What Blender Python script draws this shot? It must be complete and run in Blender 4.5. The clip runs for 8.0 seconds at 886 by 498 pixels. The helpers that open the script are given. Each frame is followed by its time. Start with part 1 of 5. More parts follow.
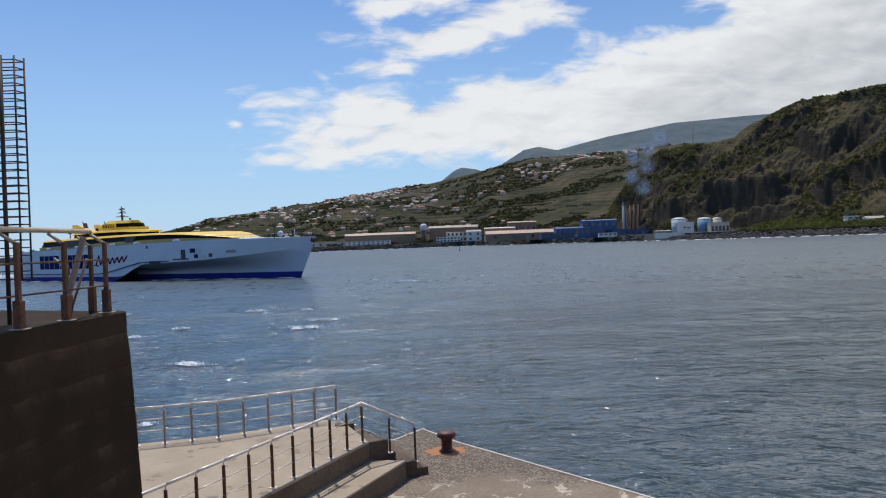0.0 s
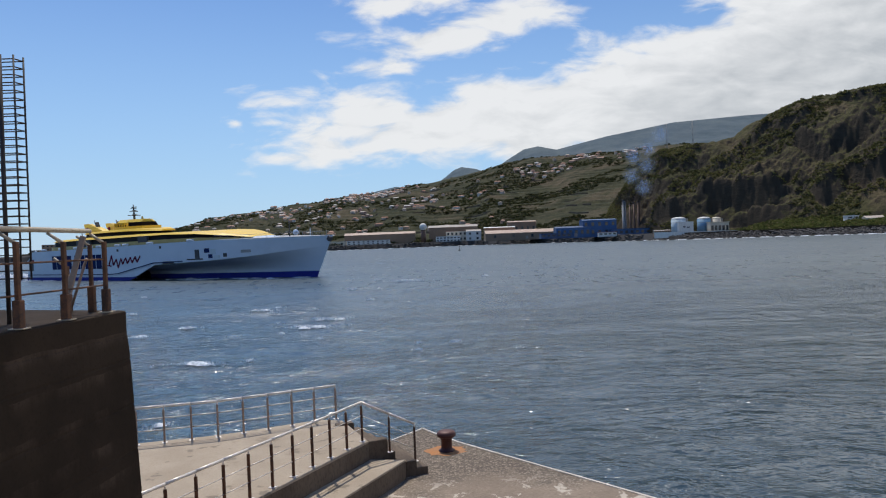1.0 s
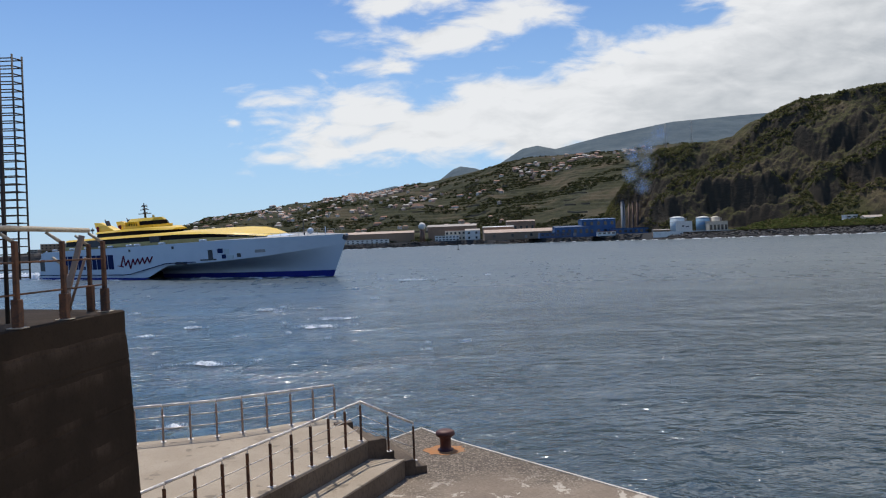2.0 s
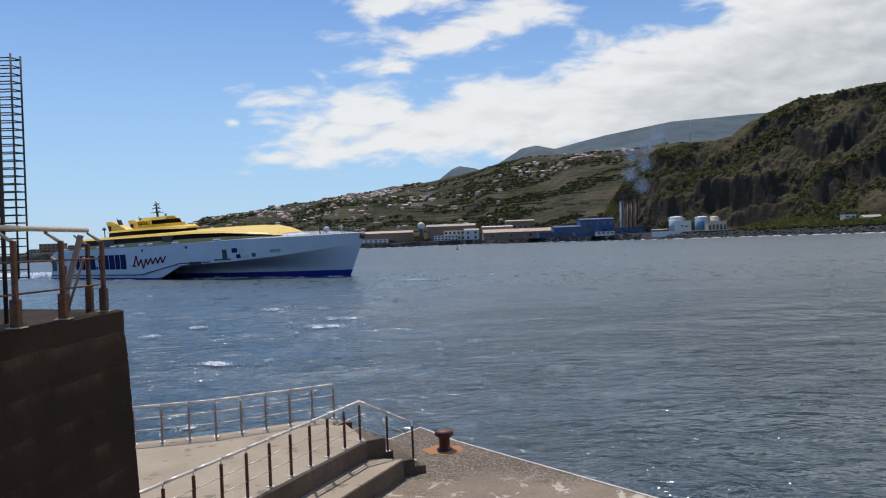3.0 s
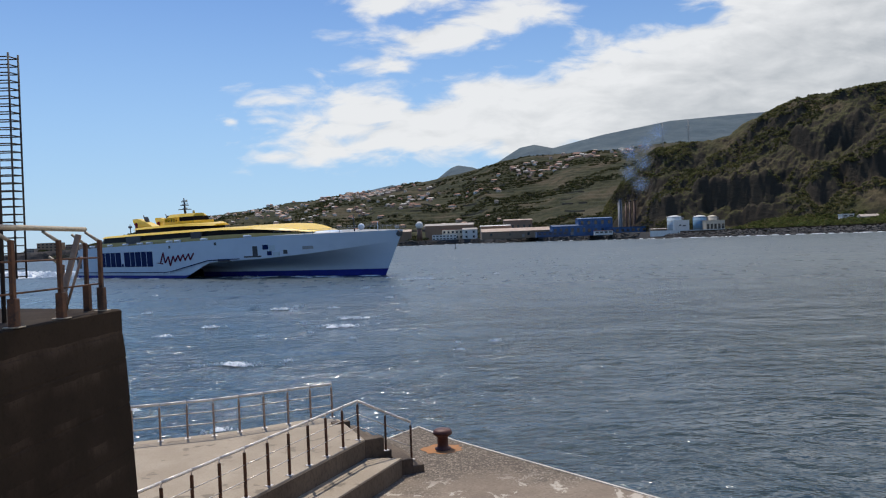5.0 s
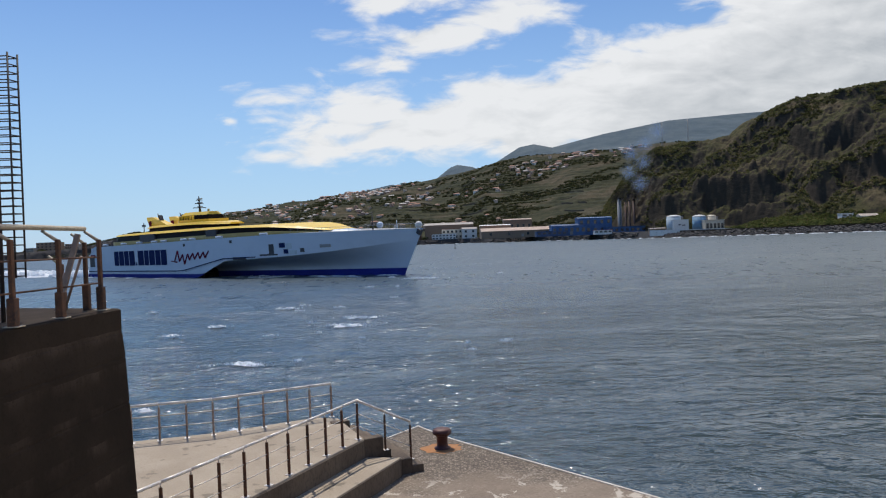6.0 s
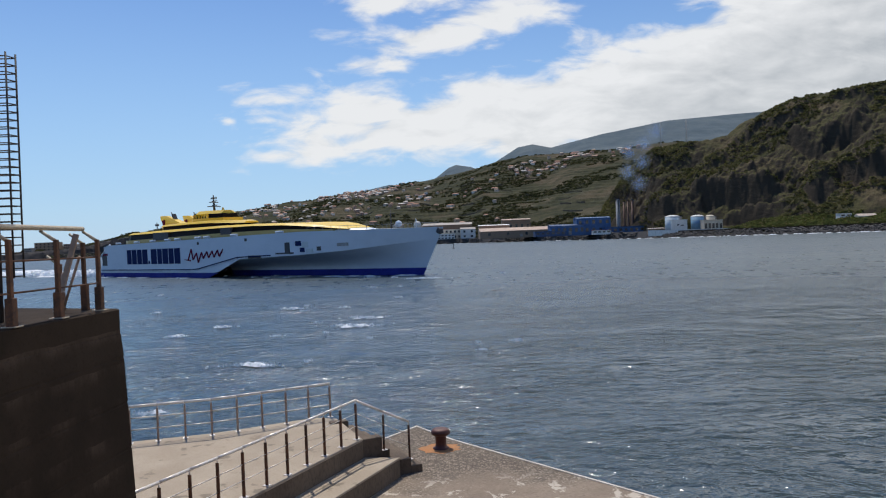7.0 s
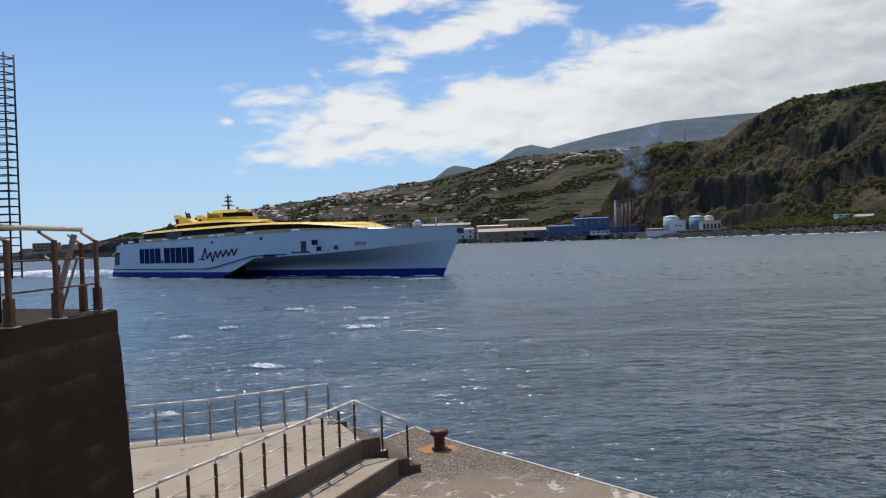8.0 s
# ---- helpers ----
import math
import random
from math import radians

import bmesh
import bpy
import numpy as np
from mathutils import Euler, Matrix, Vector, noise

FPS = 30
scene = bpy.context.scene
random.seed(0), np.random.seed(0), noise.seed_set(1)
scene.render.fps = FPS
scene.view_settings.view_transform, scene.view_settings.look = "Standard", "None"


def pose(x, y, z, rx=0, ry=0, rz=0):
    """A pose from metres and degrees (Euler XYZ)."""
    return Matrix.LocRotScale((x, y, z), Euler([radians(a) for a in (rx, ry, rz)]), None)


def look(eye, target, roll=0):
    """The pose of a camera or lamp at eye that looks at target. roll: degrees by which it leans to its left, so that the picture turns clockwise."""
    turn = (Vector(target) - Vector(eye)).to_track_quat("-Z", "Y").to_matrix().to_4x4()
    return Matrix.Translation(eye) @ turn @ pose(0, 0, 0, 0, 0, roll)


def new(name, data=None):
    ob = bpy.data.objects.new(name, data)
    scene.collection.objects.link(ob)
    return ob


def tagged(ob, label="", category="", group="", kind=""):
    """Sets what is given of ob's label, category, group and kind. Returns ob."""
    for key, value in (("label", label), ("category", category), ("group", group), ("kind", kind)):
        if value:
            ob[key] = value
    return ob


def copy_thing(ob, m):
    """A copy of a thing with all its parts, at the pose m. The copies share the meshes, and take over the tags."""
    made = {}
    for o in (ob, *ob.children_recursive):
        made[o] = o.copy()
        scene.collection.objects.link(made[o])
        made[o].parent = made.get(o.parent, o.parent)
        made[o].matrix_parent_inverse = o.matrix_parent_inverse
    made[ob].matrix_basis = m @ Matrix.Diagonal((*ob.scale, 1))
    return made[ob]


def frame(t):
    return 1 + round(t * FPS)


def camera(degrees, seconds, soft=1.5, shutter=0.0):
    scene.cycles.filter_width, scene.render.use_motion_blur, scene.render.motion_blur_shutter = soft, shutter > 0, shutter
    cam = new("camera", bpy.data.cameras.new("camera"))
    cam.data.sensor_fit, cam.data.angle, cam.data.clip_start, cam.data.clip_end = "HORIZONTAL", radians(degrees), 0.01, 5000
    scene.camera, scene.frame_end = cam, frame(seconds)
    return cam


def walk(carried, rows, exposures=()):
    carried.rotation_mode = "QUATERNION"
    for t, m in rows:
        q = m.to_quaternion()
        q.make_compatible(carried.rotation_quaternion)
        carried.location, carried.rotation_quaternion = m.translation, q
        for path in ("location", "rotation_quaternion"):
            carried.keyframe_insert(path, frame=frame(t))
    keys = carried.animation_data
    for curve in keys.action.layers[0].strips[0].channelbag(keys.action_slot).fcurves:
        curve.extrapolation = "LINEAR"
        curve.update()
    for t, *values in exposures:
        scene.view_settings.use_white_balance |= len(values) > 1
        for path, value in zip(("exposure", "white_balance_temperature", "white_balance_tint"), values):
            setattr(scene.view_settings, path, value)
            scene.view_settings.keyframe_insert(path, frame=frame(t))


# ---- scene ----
EYE = (0.0, 0.0, 7.2)

# the camera stands still and pans a hand's breadth to the right
cam = camera(62.17, 8.0, soft=1.15)
ROLL, TILT = -2.205, -0.485
SHIFTS = [(0.0, 0, 0), (0.5, 0, 0.2), (1.0, 0.6, 0.8), (1.5, 1.6, 1.6), (3.0, 4.2, 2.4), (3.5, 5.2, 2.9), (4.0, 6.0, 3.1),
          (4.5, 6.8, 3.3), (6.0, 8.2, 4.6), (6.5, 9.3, 4.8), (7.0, 10.6, 4.5), (7.5, 12.0, 4.0), (8.0, 13.2, 3.7)]


def aim(right, down):
    """The pose turned by so many 1300ths of a radian to the right and down from the first one."""
    base = Matrix.Translation(EYE) @ Euler((radians(90 + TILT), 0, 0)).to_matrix().to_4x4() @ pose(0, 0, 0, 0, 0, ROLL)
    return base @ Euler((-down / 1300, -right / 1300, 0)).to_matrix().to_4x4()


walk(cam, [(t, aim(a, b)) for t, a, b in SHIFTS])

# ---- light ----
SUN_AZ, SUN_EL = -20.0, 64.0
sun_way = Vector((math.sin(radians(SUN_AZ)) * math.cos(radians(SUN_EL)), math.cos(radians(SUN_AZ)) * math.cos(radians(SUN_EL)), math.sin(radians(SUN_EL))))
sun = new("sun", bpy.data.lights.new("sun", "SUN"))
sun.data.energy, sun.data.angle, sun.data.color = 3.6, radians(0.55), (1.0, 0.94, 0.85)
sun.matrix_basis = look(sun_way * 50, (0, 0, 0))
scene.view_settings.exposure = 0.0


class Nodes:
    """Short hand for a node tree."""

    def __init__(self, tree):
        self.tree = tree
        tree.nodes.clear()

    def add(self, kind, inputs=None, **props):
        n = self.tree.nodes.new(kind)
        for k, v in props.items():
            setattr(n, k, v)
        for k, v in (inputs or {}).items():
            self.put(n.inputs[k], v)
        return n

    def put(self, socket, v):
        if isinstance(v, bpy.types.NodeSocket):
            self.tree.links.new(v, socket)
        else:
            socket.default_value = v

    def math(self, op, a, b=0.0, c=0.0, clamp=False):
        n = self.add("ShaderNodeMath", operation=op, use_clamp=clamp)
        for i, v in enumerate((a, b, c)):
            if len(n.inputs) > i:
                self.put(n.inputs[i], v)
        return n.outputs[0]

    def smooth(self, v, lo, hi, a=0.0, b=1.0):
        n = self.add("ShaderNodeMapRange", {"Value": v, "From Min": lo, "From Max": hi, "To Min": a, "To Max": b}, interpolation_type="SMOOTHSTEP")
        return n.outputs[0]

    def mix(self, f, a, b, blend="MIX"):
        n = self.add("ShaderNodeMix", data_type="RGBA", blend_type=blend)
        self.put(n.inputs[0], f), self.put(n.inputs[6], a), self.put(n.inputs[7], b)
        return n.outputs[2]

    def noise(self, vec, scale, detail=4.0, rough=0.55, distortion=0.0):
        return self.add("ShaderNodeTexNoise", {"Vector": vec, "Scale": scale, "Detail": detail, "Roughness": rough, "Distortion": distortion}).outputs[0]

    def stretch(self, vec, s, loc=(0, 0, 0), rot=(0, 0, 0)):
        return self.add("ShaderNodeMapping", {"Vector": vec, "Scale": s, "Location": loc, "Rotation": rot}).outputs[0]


def rgb(r, g, b):
    return (r, g, b, 1.0)


# sky with a bank of trade-wind cloud over the island
world = bpy.data.worlds.new("sky")
scene.world = world
world.use_nodes = True
w = Nodes(world.node_tree)
sky = w.add("ShaderNodeTexSky", sky_type="NISHITA", sun_disc=False, sun_elevation=radians(SUN_EL), sun_rotation=radians(SUN_AZ), air_density=1.0, dust_density=0.1, ozone_density=3.0)
clear = w.add("ShaderNodeHueSaturation", {"Hue": 0.508, "Saturation": 1.17, "Value": 1.22, "Color": sky.outputs[0]}).outputs[0]
way = w.add("ShaderNodeTexCoord").outputs["Generated"]
xyz = w.add("ShaderNodeSeparateXYZ", {0: way})
low = w.smooth(xyz.outputs[2], 0.42, -0.02, 0.0, 0.78)
clear = w.mix(low, clear, rgb(3.7, 6.0, 9.0))
ahead = w.math("MAXIMUM", xyz.outputs[1], 0.02)
cu, cv = w.math("DIVIDE", xyz.outputs[0], ahead), w.math("DIVIDE", xyz.outputs[2], ahead)
flat = w.add("ShaderNodeCombineXYZ", {0: cu, 1: cv, 2: 0.0}).outputs[0]
wisp = w.noise(w.stretch(flat, (1.0, 2.6, 1.0)), 11.0, 8.0, 0.56, 0.35)
lump = w.noise(w.stretch(flat, (1.0, 2.4, 1.0), (3.1, 1.7, 0)), 4.2, 5.0, 0.5)
field = w.math("ADD", w.math("MULTIPLY_ADD", wisp, 0.115, -0.0575), w.math("MULTIPLY_ADD", lump, 0.05, -0.025))


def puff(cx, cy, rx, ry, strength):
    """How deep inside a cloud's oval a direction lies."""
    d = w.math("SQRT", w.math("ADD", w.math("POWER", w.math("ABSOLUTE", w.math("MULTIPLY_ADD", cu, 1 / rx, -cx / rx)), 2.0), w.math("POWER", w.math("ABSOLUTE", w.math("MULTIPLY_ADD", cv, 1 / ry, -cy / ry)), 2.0)))
    return w.math("MULTIPLY", w.math("SUBTRACT", 1.0, d), strength)


right = w.math("MAXIMUM", cu, 0.0)
bank_top = w.math("SUBTRACT", w.math("MULTIPLY_ADD", right, 0.23, 0.208), cv)
bank_low = w.math("MULTIPLY", w.math("SUBTRACT", cv, w.math("MULTIPLY_ADD", right, -0.05, 0.106)), 1.2)
bank_end = w.math("MULTIPLY_ADD", cu, 0.22, 0.052)
shape = w.math("MINIMUM", w.math("MINIMUM", bank_top, bank_low), bank_end)
# (bearing, height, half width, half height, depth) of the heaps and rags round the bank; last, an unseen deck added
# overhead to brighten the water
for heap in ((-0.055, 0.318, 0.060, 0.018, 0.030), (0.010, 0.276, 0.120, 0.024, 0.036), (0.095, 0.300, 0.085, 0.034, 0.040), (-0.100, 0.241, 0.058, 0.016, 0.030), (-0.200, 0.197, 0.075, 0.010, 0.024),
             (-0.110, 0.165, 0.115, 0.052, 0.050), (-0.215, 0.122, 0.060, 0.012, 0.026), (-0.228, 0.171, 0.030, 0.007, 0.020), (-0.275, 0.172, 0.010, 0.005, 0.014), (0.225, 0.262, 0.045, 0.014, 0.016), (0.010, 0.335, 0.070, 0.014, 0.020), (0.48, 0.30, 0.15, 0.06, 0.05),
             (0.90, 0.76, 0.95, 0.41, 0.40)):
    shape = w.math("MAXIMUM", shape, puff(*heap))
deep = w.math("ADD", shape, field)
cover = w.smooth(deep, -0.006, 0.026)
grey = w.smooth(w.math("MULTIPLY_ADD", cv, -1.6, w.math("MULTIPLY_ADD", cu, 0.75, w.math("MULTIPLY", lump, 0.55))), 0.0, 0.55)
side = w.noise(w.stretch(flat, (1.0, 2.6, 1.0), (0.010, -0.030, 0.0)), 11.0, 8.0, 0.56, 0.35)
grey = w.math("ADD", grey, w.math("MULTIPLY", w.math("SUBTRACT", side, wisp), 1.3), clamp=True)
cloud = w.mix(grey, rgb(8.8, 8.9, 9.0), rgb(5.2, 5.5, 5.8))
# cloud above the view is made brighter to lift the reflections on the sea
cloud = w.mix(w.smooth(cv, 0.36, 0.60), cloud, rgb(17.0, 16.8, 16.4))
both = w.mix(w.math("MULTIPLY", cover, 0.96), clear, cloud)
w.add("ShaderNodeOutputWorld", {0: w.add("ShaderNodeBackground", {0: both, 1: 0.095}).outputs[0]})


# ---- materials ----
def material(name, colors, rough=0.7, metal=0.0, scale=1.0, grain=20.0, relief=0.3, depth=0.02, streak=None, spots=None, spec=0.5):
    """A surface in two or three colours: large blotches, fine grain, relief; streak: stretch of the pattern; spots: (colour, threshold, scale)."""
    m = bpy.data.materials.new(name)
    m.use_nodes = True
    n = Nodes(m.node_tree)
    co = n.add("ShaderNodeTexCoord").outputs["Object"]
    if streak:
        co = n.stretch(co, streak)
    big = n.noise(co, scale, 6.0, 0.6)
    fine = n.noise(co, grain, 5.0, 0.65)
    c = n.mix(n.smooth(big, 0.32, 0.68), rgb(*colors[0]), rgb(*colors[1]))
    third = colors[2] if len(colors) > 2 else [v * 0.7 for v in colors[0]]
    c = n.mix(n.smooth(fine, 0.45, 0.75, 0.0, 0.6), c, rgb(*third))
    if spots:
        sp = n.noise(n.stretch(co, (1, 1, 1), (7.3, 2.2, 5.1)), spots[2], 6.0, 0.6)
        c = n.mix(n.smooth(sp, spots[1], spots[1] + 0.06), c, rgb(*spots[0]))
    h = n.math("ADD", n.math("MULTIPLY", big, 0.6), n.math("MULTIPLY", fine, 0.4))
    bump = n.add("ShaderNodeBump", {"Strength": relief, "Distance": depth, "Height": h})
    b = n.add("ShaderNodeBsdfPrincipled", {"Base Color": c, "Metallic": metal, "Normal": bump.outputs[0], "Specular IOR Level": spec,
              "Roughness": n.smooth(fine, 0.3, 0.7, max(rough - 0.1, 0.02), min(rough + 0.1, 1.0))})
    n.add("ShaderNodeOutputMaterial", {0: b.outputs[0]})
    return m


def water_material():
    """Dark sea: swell, chop in gusty patches, and facets whose tilt shows the sky and the sun's glints at any distance."""
    m = bpy.data.materials.new("sea_water")
    m.use_nodes = True
    n = Nodes(m.node_tree)
    co = n.add("ShaderNodeTexCoord").outputs["Object"]
    reach = n.math("LOGARITHM", n.add("ShaderNodeVectorMath", {0: co}, operation="LENGTH").outputs["Value"], 10.0)
    gust = n.smooth(n.noise(n.stretch(co, (0.04, 0.085, 0.02), rot=(0, 0, 0.25)), 1.0, 4.0, 0.6, 0.6), 0.36, 0.64)
    roll = n.noise(n.stretch(co, (0.20, 0.34, 0.2), rot=(0, 0, 0.3)), 1.0, 4.0, 0.55, 0.6)
    chop = n.noise(n.stretch(co, (0.75, 1.10, 0.5), rot=(0, 0, -0.3)), 1.0, 4.0, 0.55, 0.35)
    ripple = n.noise(n.stretch(co, (3.0, 4.2, 2.0), rot=(0, 0, 0.15)), 1.0, 2.0, 0.5, 0.2)
    h = n.math("ADD", n.math("MULTIPLY", roll, 0.50), n.math("MULTIPLY", n.math("MULTIPLY_ADD", chop, 0.52, n.math("MULTIPLY", ripple, 0.05)), n.math("MULTIPLY_ADD", gust, 0.8, 0.35)))
    away = n.smooth(reach, 1.45, 2.7)
    bump = n.add("ShaderNodeBump", {"Strength": n.math("MULTIPLY_ADD", away, -0.55, 1.0), "Distance": 1.0, "Height": h}).outputs[0]

    def facets(stretch, amount, at):
        """A random tilt of the surface, sideways and fore and aft."""
        c = n.add("ShaderNodeTexNoise", {"Vector": n.stretch(co, stretch, at), "Scale": 1.0, "Detail": 2.0, "Roughness": 0.6}).outputs["Color"]
        c = n.add("ShaderNodeVectorMath", {0: c, 1: (0.5, 0.5, 0.5)}, operation="SUBTRACT").outputs[0]
        c = n.add("ShaderNodeVectorMath", {0: c, 1: (1.0, 1.0, 0.0)}, operation="MULTIPLY").outputs[0]
        return n.add("ShaderNodeVectorMath", {0: c, "Scale": amount}, operation="SCALE").outputs[0]
    near = n.math("SUBTRACT", 1.0, away)
    fleck = n.math("MULTIPLY", n.smooth(n.noise(n.stretch(co, (0.9, 1.5, 1.0), (4, 9, 0), (0, 0, -0.3)), 1.0, 3.0, 0.55), n.math("MULTIPLY_ADD", gust, -0.06, 0.672), 0.71), n.math("MULTIPLY_ADD", near, 0.55, 0.45))
    glint = n.math("MULTIPLY", n.smooth(n.noise(n.stretch(co, (0.42, 0.13, 1.0), (2, 7, 0), (0, 0, 0.1)), 1.0, 4.0, 0.62), n.math("MULTIPLY_ADD", gust, -0.06, 0.59), 0.66), n.smooth(reach, 1.5, 2.1))
    lit = n.math("MAXIMUM", fleck, glint)
    tilt = n.add("ShaderNodeVectorMath", {0: facets((2.2, 3.2, 1.0), n.math("MULTIPLY", near, 0.55), (3, 8, 0)), 1: facets((5.0, 7.0, 1.0), n.math("MULTIPLY", lit, 2.2), (1, 5, 0))}, operation="ADD").outputs[0]
    tilt = n.add("ShaderNodeVectorMath", {0: tilt, 1: facets((0.40, 0.16, 1.0), n.math("MULTIPLY", n.math("MULTIPLY", away, 0.5), n.math("MULTIPLY_ADD", gust, 0.7, 0.4)), (6, 2, 0))}, operation="ADD").outputs[0]
    normal = n.add("ShaderNodeVectorMath", {0: n.add("ShaderNodeVectorMath", {0: bump, 1: tilt}, operation="ADD").outputs[0]}, operation="NORMALIZE").outputs[0]
    wide = n.noise(n.stretch(co, (0.012, 0.03, 0.01)), 1.0, 3.0, 0.5)
    c = n.mix(n.smooth(wide, 0.35, 0.65), rgb(0.032, 0.060, 0.082), rgb(0.048, 0.076, 0.094))
    b = n.add("ShaderNodeBsdfPrincipled", {"Base Color": c, "Roughness": n.math("MULTIPLY", n.math("MULTIPLY_ADD", away, 0.33, 0.11), n.math("MULTIPLY_ADD", lit, -0.6, 1.0)), "IOR": 1.333, "Normal": normal, "Specular IOR Level": 0.8})
    n.add("ShaderNodeOutputMaterial", {0: b.outputs[0]})
    return m


def hill_material(name, greens, rock, dry, scale):
    """Scrub and terraces: noise of greens, dry grass and bare rock where it is steep."""
    m = bpy.data.materials.new(name)
    m.use_nodes = True
    n = Nodes(m.node_tree)
    co = n.add("ShaderNodeTexCoord").outputs["Object"]
    big = n.noise(co, scale, 5.0, 0.6)
    mid = n.noise(n.stretch(co, (1, 1, 2.2)), scale * 6, 5.0, 0.6)
    fine = n.noise(co, scale * 40, 4.0, 0.7)
    c = n.mix(n.smooth(mid, 0.38, 0.62), rgb(*greens[0]), rgb(*greens[1]))
    c = n.mix(n.smooth(big, 0.5, 0.68), c, rgb(*dry))
    c = n.mix(n.smooth(fine, 0.5, 0.7, 0, 0.7), c, rgb(*greens[2]))
    nz = n.add("ShaderNodeSeparateXYZ", {0: n.add("ShaderNodeNewGeometry").outputs["True Normal"]}).outputs[2]
    steep = n.math("ADD", nz, n.math("MULTIPLY_ADD", mid, 0.5, -0.25))
    c = n.mix(n.smooth(steep, 0.66, 0.46, 0.0, 0.85), c, rgb(*rock))
    bump = n.add("ShaderNodeBump", {"Strength": 0.7, "Distance": 2.0, "Height": n.math("ADD", mid, n.math("MULTIPLY", fine, 0.5))})
    b = n.add("ShaderNodeBsdfPrincipled", {"Base Color": c, "Roughness": 0.95, "Specular IOR Level": 0.1, "Normal": bump.outputs[0]})
    n.add("ShaderNodeOutputMaterial", {0: b.outputs[0]})
    return m


def varied(name, colors, rough=0.7):
    """A plain paint whose tone varies from piece to piece."""
    m = bpy.data.materials.new(name)
    m.use_nodes = True
    n = Nodes(m.node_tree)
    r = n.add("ShaderNodeObjectInfo").outputs["Random"]
    ramp = n.add("ShaderNodeValToRGB", {0: r})
    ramp.color_ramp.interpolation = "CONSTANT"
    ramp.color_ramp.elements[0].color = rgb(*colors[0])
    ramp.color_ramp.elements[1].position = 1 / len(colors)
    ramp.color_ramp.elements[1].color = rgb(*colors[1])
    for i, c in enumerate(colors[2:], 2):
        e = ramp.color_ramp.elements.new(i / len(colors))
        e.color = rgb(*c)
    co = n.add("ShaderNodeTexCoord").outputs["Object"]
    c = n.mix(n.smooth(n.noise(co, 0.8, 4.0), 0.4, 0.75, 0.0, 0.35), ramp.outputs[0], rgb(*[v * 0.6 for v in colors[0]]))
    b = n.add("ShaderNodeBsdfPrincipled", {"Base Color": c, "Roughness": rough})
    n.add("ShaderNodeOutputMaterial", {0: b.outputs[0]})
    return m


def foliage(name, colors):
    """Leaves that vary from clump to clump and let some light through."""
    m = bpy.data.materials.new(name)
    m.use_nodes = True
    n = Nodes(m.node_tree)
    r = n.add("ShaderNodeNewGeometry").outputs["Random Per Island"]
    co = n.add("ShaderNodeTexCoord").outputs["Object"]
    big = n.smooth(n.noise(n.stretch(co, (1.0, 1.0, 1.8)), 0.02, 5.0, 0.6), 0.40, 0.60)
    c = n.mix(r, rgb(*colors[0]), rgb(*colors[1]))
    c = n.mix(n.math("MULTIPLY", big, 0.8), c, rgb(*colors[2]))
    c = n.mix(n.smooth(r, 0.86, 0.9), c, rgb(*colors[3]))
    d = n.add("ShaderNodeBsdfDiffuse", {"Color": c})
    t = n.add("ShaderNodeBsdfTranslucent", {"Color": c})
    n.add("ShaderNodeOutputMaterial", {0: n.add("ShaderNodeMixShader", {0: 0.45, 1: d.outputs[0], 2: t.outputs[0]}).outputs[0]})
    return m


def foam_material():
    m = bpy.data.materials.new("white_sea_foam")
    m.use_nodes = True
    n = Nodes(m.node_tree)
    co = n.add("ShaderNodeTexCoord").outputs["Object"]
    c = n.mix(n.smooth(n.noise(co, 1.4, 5.0, 0.65), 0.35, 0.65), rgb(0.95, 0.96, 0.96), rgb(0.86, 0.89, 0.91))
    bump = n.add("ShaderNodeBump", {"Strength": 0.7, "Distance": 0.15, "Height": n.noise(co, 3.0, 5.0, 0.65)})
    d = n.add("ShaderNodeBsdfDiffuse", {"Color": c, "Normal": bump.outputs[0]})
    t = n.add("ShaderNodeBsdfTranslucent", {"Color": c, "Normal": bump.outputs[0]})
    n.add("ShaderNodeOutputMaterial", {0: n.add("ShaderNodeMixShader", {0: 0.15, 1: d.outputs[0], 2: t.outputs[0]}).outputs[0]})
    return m


